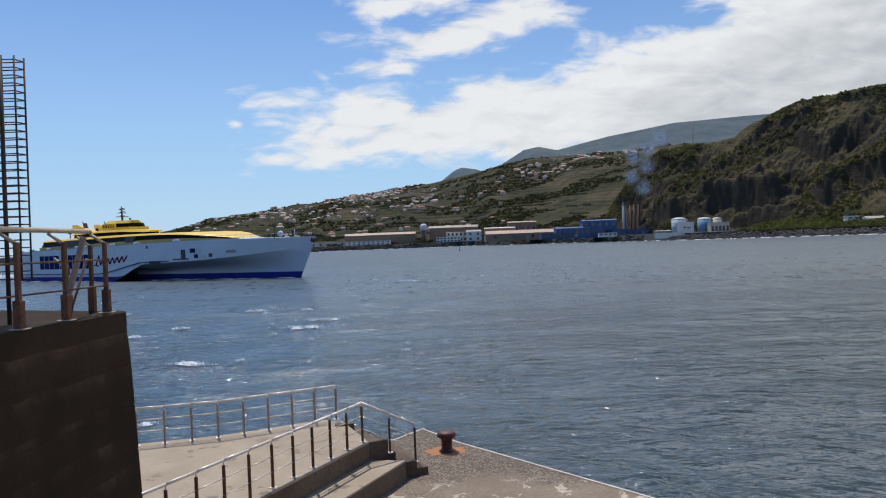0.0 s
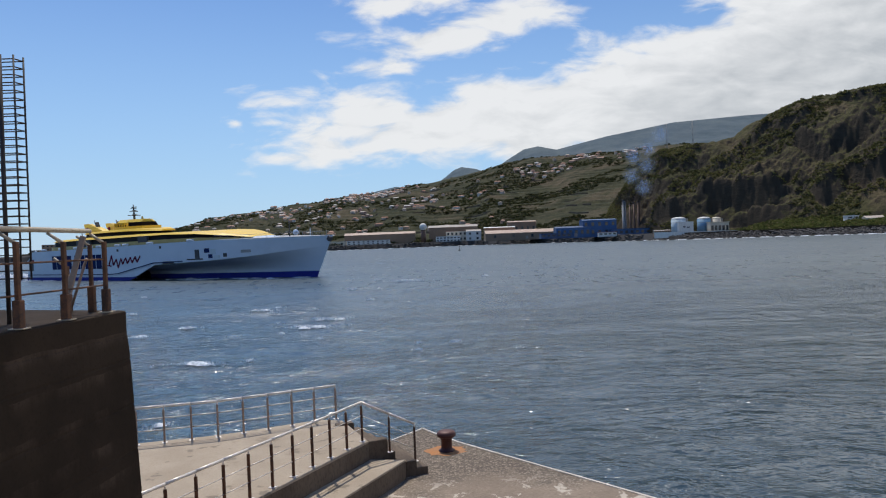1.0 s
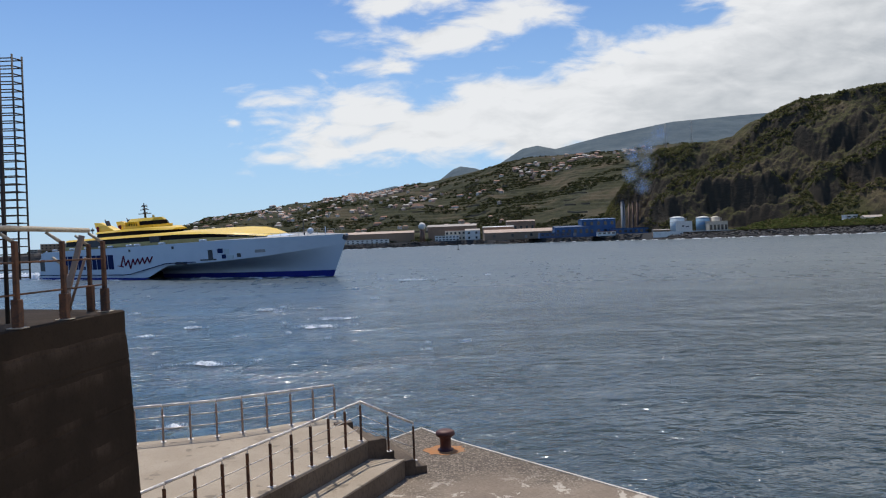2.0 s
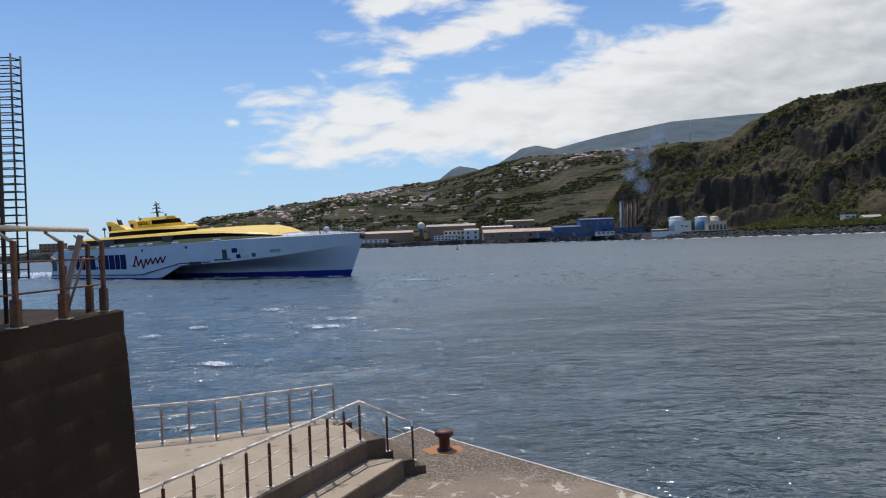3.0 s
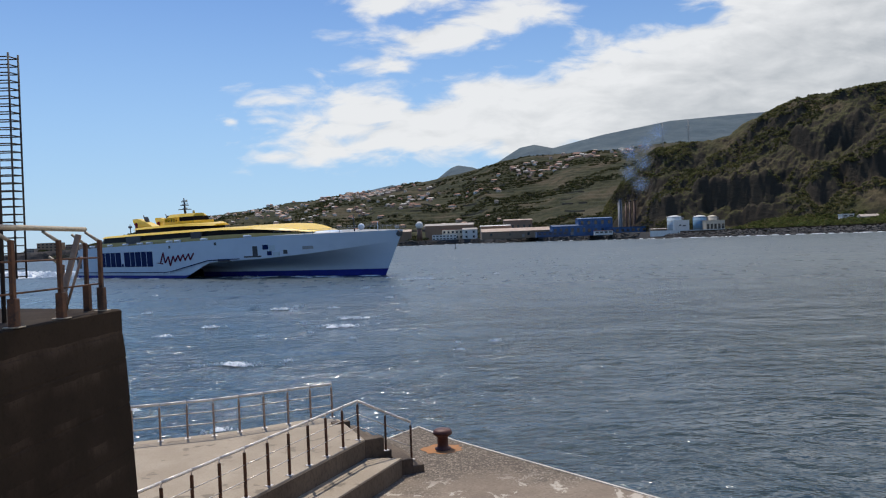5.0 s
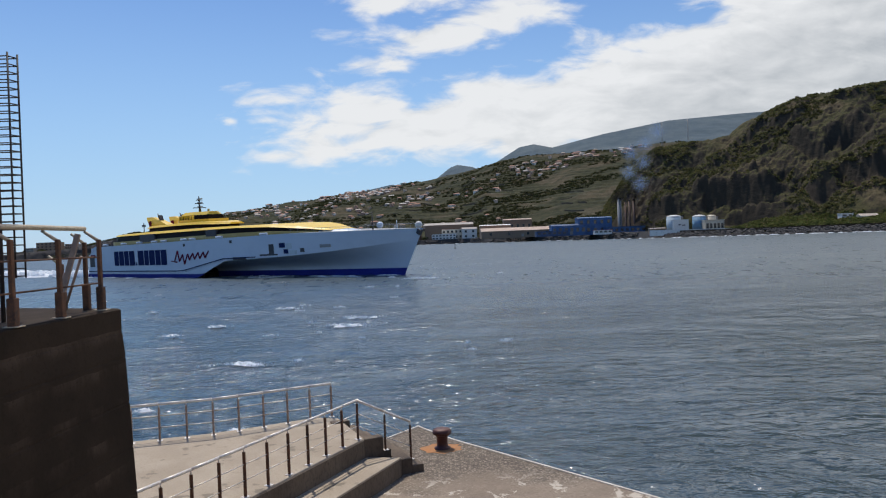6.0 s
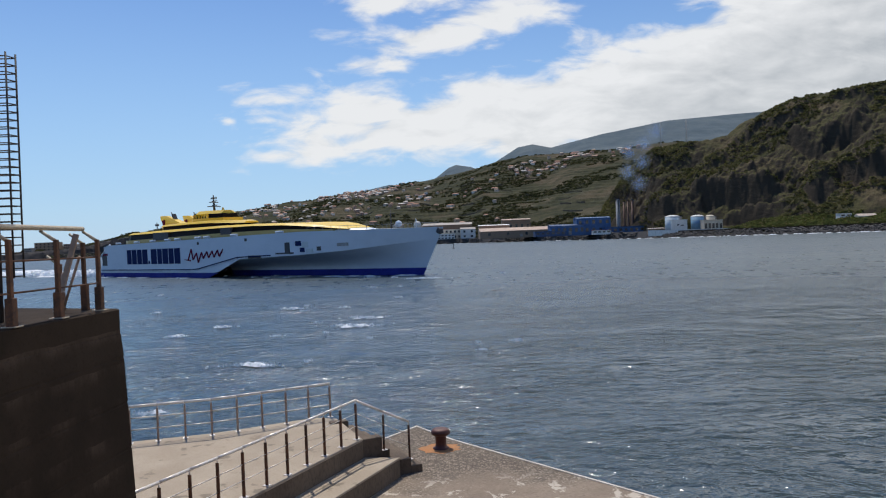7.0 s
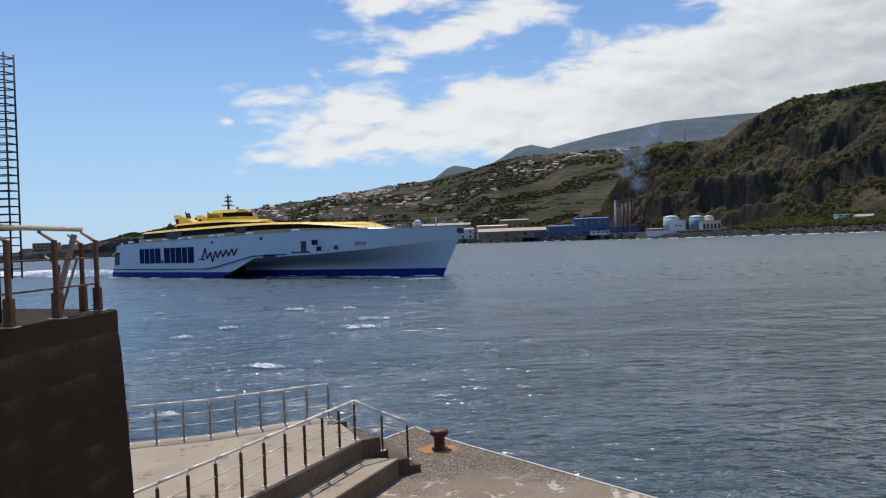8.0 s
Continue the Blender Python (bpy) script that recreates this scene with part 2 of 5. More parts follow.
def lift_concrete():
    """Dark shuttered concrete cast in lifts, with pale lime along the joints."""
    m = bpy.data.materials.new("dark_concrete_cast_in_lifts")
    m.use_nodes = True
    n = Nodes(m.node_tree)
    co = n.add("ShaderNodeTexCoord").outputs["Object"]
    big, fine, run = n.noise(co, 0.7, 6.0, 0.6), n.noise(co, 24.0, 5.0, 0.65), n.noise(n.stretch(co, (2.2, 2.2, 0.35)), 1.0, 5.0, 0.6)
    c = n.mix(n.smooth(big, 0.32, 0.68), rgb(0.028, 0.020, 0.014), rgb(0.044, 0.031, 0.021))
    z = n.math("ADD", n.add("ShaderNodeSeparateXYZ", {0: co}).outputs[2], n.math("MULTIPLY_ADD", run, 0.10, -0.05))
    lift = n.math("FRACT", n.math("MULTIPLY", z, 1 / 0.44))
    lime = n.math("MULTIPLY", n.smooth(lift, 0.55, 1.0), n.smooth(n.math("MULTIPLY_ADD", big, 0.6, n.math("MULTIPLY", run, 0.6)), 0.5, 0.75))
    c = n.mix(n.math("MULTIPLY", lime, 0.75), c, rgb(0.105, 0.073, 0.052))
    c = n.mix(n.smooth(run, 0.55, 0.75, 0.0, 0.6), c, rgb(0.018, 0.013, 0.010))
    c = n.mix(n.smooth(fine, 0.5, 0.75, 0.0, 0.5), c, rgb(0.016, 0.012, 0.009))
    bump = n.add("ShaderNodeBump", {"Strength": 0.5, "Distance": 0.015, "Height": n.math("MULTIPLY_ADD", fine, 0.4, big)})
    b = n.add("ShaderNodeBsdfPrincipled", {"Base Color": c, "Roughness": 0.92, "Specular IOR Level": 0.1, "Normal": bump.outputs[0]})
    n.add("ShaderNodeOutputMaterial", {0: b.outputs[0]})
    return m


def quay_surface():
    """Quay concrete worn to the gravel towards its far end, with flaking pale skin elsewhere."""
    m = bpy.data.materials.new("worn_gravelly_quay_concrete")
    m.use_nodes = True
    n = Nodes(m.node_tree)
    co = n.add("ShaderNodeTexCoord").outputs["Object"]
    big, fine = n.noise(co, 0.6, 6.0, 0.6), n.noise(co, 16.0, 5.0, 0.65)
    c = n.mix(n.smooth(big, 0.35, 0.65), rgb(0.215, 0.165, 0.122), rgb(0.290, 0.230, 0.172))
    c = n.mix(n.smooth(fine, 0.48, 0.72, 0.0, 0.55), c, rgb(0.12, 0.092, 0.068))
    stones = n.add("ShaderNodeTexVoronoi", {"Vector": co, "Scale": 17.0})
    tone = n.add("ShaderNodeSeparateColor", {0: stones.outputs["Color"]}).outputs[0]
    gravel = n.mix(tone, rgb(0.07, 0.054, 0.042), rgb(0.33, 0.27, 0.21))
    gravel = n.mix(n.smooth(stones.outputs["Distance"], 0.35, 0.6, 0.0, 0.8), gravel, rgb(0.05, 0.04, 0.03))
    y = n.add("ShaderNodeSeparateXYZ", {0: co}).outputs[1]
    worn = n.smooth(n.math("ADD", y, n.math("MULTIPLY_ADD", big, 5.0, -2.5)), 17.0, 18.6, 0.12, 0.8)
    c = n.mix(worn, c, gravel)
    flake = n.noise(n.stretch(co, (1.0, 0.75, 1.0), (5.3, 2.2, 5.1), (0, 0, 0.5)), 2.1, 9.0, 0.68, 0.4)
    where = n.noise(n.stretch(co, (1, 1, 1), (1.3, 8.4, 0)), 0.55, 2.0, 0.5)
    skin = n.smooth(n.math("ADD", flake, n.math("MULTIPLY_ADD", where, 0.5, -0.25)), 0.585, 0.615)
    c = n.mix(n.math("MULTIPLY", skin, n.smooth(y, 18.4, 16.8, 0.0, 0.9)), c, rgb(0.50, 0.44, 0.36))
    h = n.math("ADD", n.math("MULTIPLY", fine, 0.5), n.math("ADD", n.math("MULTIPLY", skin, 0.25), n.math("MULTIPLY", n.math("MULTIPLY", stones.outputs["Distance"], worn), -1.2)))
    bump = n.add("ShaderNodeBump", {"Strength": 0.7, "Distance": 0.015, "Height": h})
    b = n.add("ShaderNodeBsdfPrincipled", {"Base Color": c, "Roughness": 0.9, "Normal": bump.outputs[0], "Specular IOR Level": 0.3})
    n.add("ShaderNodeOutputMaterial", {0: b.outputs[0]})
    return m


def glassy(name, color, rough=0.08, spec=0.5):
    m = bpy.data.materials.new(name)
    m.use_nodes = True
    n = Nodes(m.node_tree)
    b = n.add("ShaderNodeBsdfPrincipled", {"Base Color": rgb(*color), "Roughness": rough, "IOR": 1.5, "Specular IOR Level": spec})
    n.add("ShaderNodeOutputMaterial", {0: b.outputs[0]})
    return m


CONCRETE = material("pale_concrete", [(0.315, 0.252, 0.182), (0.390, 0.320, 0.238), (0.24, 0.185, 0.132)], 0.88, scale=0.7, grain=28, relief=0.35, depth=0.01, spots=((0.20, 0.16, 0.115), 0.58, 1.6))
QUAY_CONCRETE = quay_surface()
WALL_CONCRETE = material("dark_weathered_concrete", [(0.052, 0.036, 0.024), (0.080, 0.056, 0.037), (0.028, 0.020, 0.014)], 0.92, scale=0.6, grain=22, relief=0.5, depth=0.015, streak=(1.0, 1.0, 0.45), spec=0.1)
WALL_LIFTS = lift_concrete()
EDGE_PAINT = material("chipped_white_edge_paint", [(0.62, 0.58, 0.52), (0.50, 0.44, 0.37), (0.35, 0.29, 0.23)], 0.8, scale=4.0, grain=30, relief=0.3, depth=0.005)
GALVANISED = material("weathered_galvanised_steel", [(0.76, 0.71, 0.65), (0.66, 0.60, 0.54), (0.42, 0.33, 0.26)], 0.4, metal=0.35, scale=6.0, grain=60, relief=0.15, depth=0.003)
RUSTY_POST = material("rust_stained_steel", [(0.150, 0.072, 0.042), (0.048, 0.034, 0.028), (0.24, 0.115, 0.05)], 0.75, metal=0.0, spec=0.2, scale=5.0, grain=45, relief=0.3, depth=0.004)
PINK_POST = material("pink_brown_weathered_steel", [(0.34, 0.24, 0.18), (0.26, 0.18, 0.135), (0.40, 0.30, 0.23)], 0.5, metal=0.2, scale=7.0, grain=45, relief=0.3, depth=0.003)
BROWN_CONCRETE = material("blotched_brown_concrete", [(0.090, 0.064, 0.043), (0.145, 0.106, 0.072), (0.048, 0.034, 0.024)], 0.92, scale=0.9, grain=18, relief=0.5, depth=0.012, streak=(1.0, 1.0, 0.5))
CREAM_RAIL = material("cream_painted_rail", [(0.50, 0.42, 0.30), (0.40, 0.32, 0.22), (0.24, 0.15, 0.09)], 0.55, scale=3.0, grain=30, relief=0.2, depth=0.003)
BLACK_STEEL = material("dark_steel_bars", [(0.030, 0.028, 0.030), (0.05, 0.042, 0.04), (0.08, 0.05, 0.035)], 0.6, metal=0.4, scale=8.0, grain=40, relief=0.2, depth=0.002)
BOLLARD_RED = material("oxide_red_iron", [(0.075, 0.022, 0.018), (0.10, 0.035, 0.025), (0.045, 0.018, 0.016)], 0.55, metal=0.2, scale=5.0, grain=40, relief=0.4, depth=0.006)
RUST_STAIN = material("orange_rust_stain", [(0.42, 0.17, 0.05), (0.34, 0.17, 0.075), (0.24, 0.13, 0.07)], 0.9, scale=3.5, grain=22, relief=0.3, depth=0.004)
WATER = water_material()
FOAM = foam_material()
# white paint dimmed and blued in its colour for the sky's shade
HULL_WHITE = material("shade_tinted_white_hull_paint", [(0.48, 0.56, 0.67), (0.52, 0.60, 0.70), (0.45, 0.53, 0.63)], 0.4, scale=0.12, grain=0.5, relief=0.02, depth=0.02, streak=(0.5, 1, 1.0))
BOOT_BLUE = material("deep_blue_hull_paint", [(0.012, 0.020, 0.20), (0.016, 0.028, 0.26), (0.010, 0.014, 0.13)], 0.6, scale=0.2, grain=2.5, relief=0.05, depth=0.02, spec=0.15)
SHIP_YELLOW = material("ferry_yellow_paint", [(0.80, 0.53, 0.03), (0.76, 0.49, 0.03), (0.62, 0.39, 0.03)], 0.45, scale=0.2, grain=2.0, relief=0.04, depth=0.02)
SHIP_OCHRE = material("ochre_side_paint", [(0.42, 0.34, 0.12), (0.36, 0.29, 0.10), (0.30, 0.24, 0.09)], 0.5, scale=0.3, grain=2.0, relief=0.04, depth=0.02)
SHIP_GLASS = glassy("dark_ship_windows", (0.012, 0.009, 0.008), 0.5, 0.06)
SHIP_DARK = material("dark_ship_steel", [(0.035, 0.038, 0.048), (0.05, 0.05, 0.06), (0.02, 0.02, 0.025)], 0.6, scale=0.6, grain=4, relief=0.1, depth=0.02)
DECK_GREY = material("grey_deck_paint", [(0.30, 0.31, 0.32), (0.24, 0.25, 0.26), (0.2, 0.2, 0.21)], 0.7, scale=0.3, grain=3, relief=0.1, depth=0.01)
NAVY = material("navy_blue_lettering", [(0.012, 0.022, 0.085), (0.014, 0.028, 0.10), (0.01, 0.018, 0.07)], 0.8, scale=0.5, grain=3, relief=0.03, depth=0.01, spec=0.05)
WINE = material("wine_red_lettering", [(0.13, 0.018, 0.045), (0.16, 0.02, 0.05), (0.10, 0.015, 0.04)], 0.8, scale=0.5, grain=3, relief=0.03, depth=0.01, spec=0.05)
SCRUB = hill_material("scrub_covered_slope", [(0.046, 0.047, 0.020), (0.084, 0.076, 0.036), (0.026, 0.025, 0.014)], (0.052, 0.041, 0.033), (0.120, 0.092, 0.054), 0.013)
FIELDS = hill_material("terraced_hillside", [(0.027, 0.031, 0.016), (0.054, 0.053, 0.027), (0.018, 0.020, 0.012)], (0.062, 0.047, 0.035), (0.105, 0.084, 0.054), 0.009)
# forest greens shifted to blue-grey: distance haze mixed into the base colours
FAR_HILL = hill_material("haze_blued_distant_forest", [(0.075, 0.105, 0.125), (0.10, 0.13, 0.145), (0.065, 0.09, 0.115)], (0.09, 0.11, 0.13), (0.11, 0.14, 0.15), 0.002)
LEAF = foliage("dusty_green_foliage", [(0.125, 0.130, 0.05), (0.175, 0.165, 0.070), (0.060, 0.066, 0.028), (0.22, 0.18, 0.10)])
LEAF_DARK = foliage("dark_grove_foliage", [(0.050, 0.058, 0.026), (0.085, 0.088, 0.040), (0.032, 0.038, 0.018), (0.12, 0.10, 0.055)])
LEAF_BRIGHT = foliage("fresh_green_foliage", [(0.095, 0.115, 0.035), (0.13, 0.14, 0.05), (0.075, 0.085, 0.03), (0.17, 0.15, 0.07)])
ROCK = material("black_volcanic_rock", [(0.035, 0.032, 0.031), (0.065, 0.058, 0.052), (0.11, 0.10, 0.09)], 0.85, scale=0.3, grain=2.5, relief=0.6, depth=0.2)
# rock tones greyed a little, with the haze over the bay in the colour
HEADLAND_ROCK = material("haze_greyed_headland_rock", [(0.050, 0.046, 0.046), (0.078, 0.070, 0.066), (0.035, 0.036, 0.030)], 0.95, scale=0.05, grain=0.4, relief=0.8, depth=2.0, spec=0.1)
TERRACE_STONE = material("pale_terrace_stone", [(0.20, 0.155, 0.115), (0.15, 0.115, 0.085), (0.09, 0.07, 0.05)], 0.95, scale=0.15, grain=1.2, relief=0.5, depth=0.2, spec=0.1)
PLASTER = varied("sunlit_house_plaster", [(0.66, 0.55, 0.44), (0.78, 0.72, 0.63), (0.50, 0.33, 0.24), (0.62, 0.48, 0.37), (0.46, 0.29, 0.21), (0.58, 0.42, 0.29)], 0.85)
ROOF_TILE = varied("clay_roof_tiles", [(0.34, 0.16, 0.10), (0.55, 0.46, 0.38), (0.62, 0.58, 0.52), (0.42, 0.22, 0.15), (0.46, 0.28, 0.20)], 0.85)
WINDOW_DARK = glassy("dark_window_glass", (0.02, 0.024, 0.03), 0.15)


# ---- mesh building ----
def part(name, bm, mat, parent=None, label="", smooth=False):
    """Links a bmesh as one mesh object, under a thing where parent is given."""
    me = bpy.data.meshes.new(name)
    bmesh.ops.recalc_face_normals(bm, faces=bm.faces)
    if smooth:
        for f in bm.faces:
            f.smooth = True
    bm.to_mesh(me)
    bm.free()
    me.materials.append(mat)
    ob = new(name, me)
    ob.parent = parent
    if label:
        tagged(ob, label)
    return ob


def thing(name, label, category, m=None, group="", kind=""):
    ob = new(name)
    if m is not None:
        ob.matrix_basis = m
    return tagged(ob, label, category, group, kind)


def add_box(bm, x0, y0, z0, x1, y1, z1, bevel=0.0, m=None):
    r = bmesh.ops.create_cube(bm, size=1.0)
    vs = r["verts"]
    bmesh.ops.scale(bm, verts=vs, vec=(x1 - x0, y1 - y0, z1 - z0))
    bmesh.ops.translate(bm, verts=vs, vec=((x0 + x1) / 2, (y0 + y1) / 2, (z0 + z1) / 2))
    if m is not None:
        bmesh.ops.transform(bm, matrix=m, verts=vs)
    if bevel > 0:
        es = list({e for v in vs for e in v.link_edges})
        bmesh.ops.bevel(bm, geom=es, offset=bevel, segments=2, affect="EDGES", profile=0.5)
    return bm


def box(x0, y0, z0, x1, y1, z1, bevel=0.0, m=None):
    return add_box(bmesh.new(), x0, y0, z0, x1, y1, z1, bevel, m)


def add_tube(bm, a, b, r0, r1=None, sides=10, caps=True):
    """A round bar from a to b."""
    a, b = Vector(a), Vector(b)
    r1 = r0 if r1 is None else r1
    q = (b - a).to_track_quat("Z", "Y").to_matrix()
    rings = []
    for p, r in ((a, r0), (b, r1)):
        rings.append([bm.verts.new(p + q @ Vector((r * math.cos(2 * math.pi * i / sides), r * math.sin(2 * math.pi * i / sides), 0))) for i in range(sides)])
    for i in range(sides):
        j = (i + 1) % sides
        bm.faces.new((rings[0][i], rings[0][j], rings[1][j], rings[1][i])).smooth = True
    if caps:
        bm.faces.new(rings[0][::-1])
        bm.faces.new(rings[1])
    return bm


def tube(a, b, r0, r1=None, sides=10):
    return add_tube(bmesh.new(), a, b, r0, r1, sides)


def bent_tube(points, r, sides=10):
    bm = bmesh.new()
    for a, b in zip(points, points[1:]):
        add_tube(bm, a, b, r, sides=sides)
    for p in points[1:-1]:
        bmesh.ops.create_icosphere(bm, subdivisions=2, radius=r * 1.02, matrix=Matrix.Translation(p))
    return bm


def lathe(profile, sides=24):
    """A turned form from (radius, height) pairs."""
    bm = bmesh.new()
    rings = [[bm.verts.new((r * math.cos(2 * math.pi * i / sides), r * math.sin(2 * math.pi * i / sides), z)) for i in range(sides)] for r, z in profile]
    for lo, hi in zip(rings, rings[1:]):
        for i in range(sides):
            j = (i + 1) % sides
            bm.faces.new((lo[i], lo[j], hi[j], hi[i])).smooth = True
    bm.faces.new(rings[0][::-1])
    bm.faces.new(rings[-1])
    return bm


def prism(outline, z0, z1, bevel=0.0):
    """An upright block over a plan outline."""
    bm = bmesh.new()
    lo = [bm.verts.new((x, y, z0)) for x, y in outline]
    hi = [bm.verts.new((x, y, z1)) for x, y in outline]
    n = len(outline)
    for i in range(n):
        j = (i + 1) % n
        bm.faces.new((lo[i], lo[j], hi[j], hi[i]))
    bm.faces.new(lo[::-1])
    top = bm.faces.new(hi)
    if bevel:
        bmesh.ops.bevel(bm, geom=list(top.edges), offset=bevel, segments=2, affect="EDGES", profile=0.5)
    return bm


def loft(rings, cap=False, close=False):
    bm = bmesh.new()
    vs = [[bm.verts.new(p) for p in ring] for ring in rings]
    n = len(rings[0])
    for a, b in zip(vs, vs[1:]):
        for i in range(n if close else n - 1):
            j = (i + 1) % n
            bm.faces.new((a[i], a[j], b[j], b[i]))
    if cap:
        bm.faces.new(vs[0][::-1])
        bm.faces.new(vs[-1])
    return bm


def sheet(name, xs_ys_zs, mat, label, category, kind="structure", smooth=True):
    """A ground sheet from a grid of places (rows x columns x 3)."""
    rows, cols = xs_ys_zs.shape[:2]
    idx = np.arange(rows * cols).reshape(rows, cols)
    quads = np.stack([idx[:-1, :-1], idx[:-1, 1:], idx[1:, 1:], idx[1:, :-1]], -1).reshape(-1, 4)
    me = bpy.data.meshes.new(name)
    me.from_pydata(xs_ys_zs.reshape(-1, 3).tolist(), [], quads.tolist())
    me.polygons.foreach_set("use_smooth", [smooth] * len(me.polygons))
    me.update()
    me.materials.append(mat)
    return tagged(new(name, me), label, category, kind=kind)


def value_noise(x, y, seed=0):
    """Smooth noise on arrays, -1 to 1."""
    xi, yi = np.floor(x).astype(np.int64), np.floor(y).astype(np.int64)
    fx, fy = x - xi, y - yi
    fx, fy = fx * fx * (3 - 2 * fx), fy * fy * (3 - 2 * fy)

    def h(a, b):
        k = (a * 374761393 + b * 668265263 + seed * 2147483647) & 0x7FFFFFFF
        k = ((k ^ (k >> 13)) * 1274126177) & 0x7FFFFFFF
        return ((k ^ (k >> 16)) & 0xFFFF) / 32767.5 - 1
    return (h(xi, yi) * (1 - fx) + h(xi + 1, yi) * fx) * (1 - fy) + (h(xi, yi + 1) * (1 - fx) + h(xi + 1, yi + 1) * fx) * fy


def fractal(x, y, octaves=5, seed=0, gain=0.5):
    s, a = 0, 1.0
    for o in range(octaves):
        s = s + a * value_noise(x * 2 ** o + 17.3 * o, y * 2 ** o - 9.1 * o, seed + o)
        a *= gain
    return s


# ---- sea ----
def sea():
    """One sheet of water to the horizon, with real waves near by."""
    r = np.concatenate([[1.0, 4.0], 8.0 * (4900 / 8.0) ** np.linspace(0, 1, 430)])
    a = np.radians(np.concatenate([np.linspace(-180, -46, 20)[:-1], np.linspace(-46, 46, 420), np.linspace(46, 180, 20)[1:]]))
    rr, aa = np.meshgrid(r, a, indexing="ij")
    x, y = rr * np.sin(aa), rr * np.cos(aa)
    swell = fractal(x * 0.085 + 0.02 * y, y * 0.16 - 0.03 * x, 2, 5)
    chop = fractal(x * 0.42 - 0.1 * y, y * 0.75 + 0.12 * x, 3, 9, 0.55)
    z = 0.10 * swell * np.clip(900 / rr, 0, 1) + 0.045 * chop * np.clip(90 / rr, 0, 1) ** 1.2
    return sheet("water", np.stack([x, y, z - 0.02], -1), WATER, "dark blue choppy sea water with sun glints", "sea")


water = sea()


# ---- island ----
def spline(points):
    xs, ys = zip(*points)
    return lambda u: np.interp(u, xs, ys)


# across the bay, by the ratio of sideways to forward distance: shore, crest and height of the land
SHORE = spline([(-0.60, 1560), (-0.5, 1500), (-0.43, 1450), (-0.3, 1350), (-0.17, 1260), (0.04, 1290), (0.2, 1010), (0.31, 807), (0.45, 720), (0.6, 640), (0.85, 540)])
CREST = spline([(-0.60, 1640), (-0.5, 1760), (-0.42, 2100), (-0.3, 2600), (0.0, 2600), (0.1, 2350), (0.3, 2100), (0.85, 1900)])
RISE = spline([(-0.60, 0.001), (-0.575, 0.005), (-0.5, 0.010), (-0.46, 0.012), (-0.43, 0.017), (-0.357, 0.032), (-0.318, 0.044), (-0.218, 0.054), (-0.126, 0.067), (-0.05, 0.076), (0.0, 0.084),
               (0.058, 0.096), (0.09, 0.105), (0.166, 0.111), (0.243, 0.114), (0.30, 0.120), (0.36, 0.122), (0.45, 0.122), (0.85, 0.12)])
BLUFF_CREST = spline([(0.20, 1160), (0.28, 1120), (0.36, 1090), (0.6, 1000), (0.85, 900)])
BLUFF_RISE = spline([(0.20, 0.0), (0.225, 0.03), (0.25, 0.068), (0.28, 0.098), (0.30, 0.113), (0.36, 0.121), (0.40, 0.128), (0.43, 0.150), (0.474, 0.168), (0.512, 0.176), (0.6, 0.193), (0.7, 0.20), (0.85, 0.20)])


def slope_height(u, y):
    """Height of the long inhabited slope."""
    ys, yc = SHORE(u) + 150, CREST(u)
    p = (y - ys) / (yc - ys)
    top = 7.2 + yc * RISE(u)
    cliff = np.clip((-0.36 - u) / 0.06, 0, 1)
    shape = np.clip(p, 0, 1) ** (1.0 - 0.72 * cliff)
    shape = np.where(p > 1, 1 - 0.55 * (p - 1), shape)
    x = u * y
    rough = fractal(x / 330, y / 330, 5, 21) * 14 + fractal(x / 60, y / 60, 3, 31) * 3.2
    gully = -np.abs(fractal(x / 210 + 3, y / 900, 3, 41)) * 20
    land = 8.0 + (top - 8.0) * shape + (rough + gully + 6) * np.clip(p * 3.0, 0, 1) * np.clip(1.25 - p * 0.85, 0.25, 1) * np.clip((u + 0.6) * 6, 0.1, 1)
    stepped = np.round(land / 9) * 9 + (land - np.round(land / 9) * 9) * 0.45
    mixed = np.where(fractal(x / 240, y / 240, 2, 51) > -0.2, stepped * 0.6 + land * 0.4, land)
    apron = 7.9 - 3.6 * np.clip((u - 0.255) / 0.03, 0, 1)
    return np.where(y < SHORE(u) + 14, -3 + (y - SHORE(u)) * 0.75, np.where(p < 0, apron, mixed))


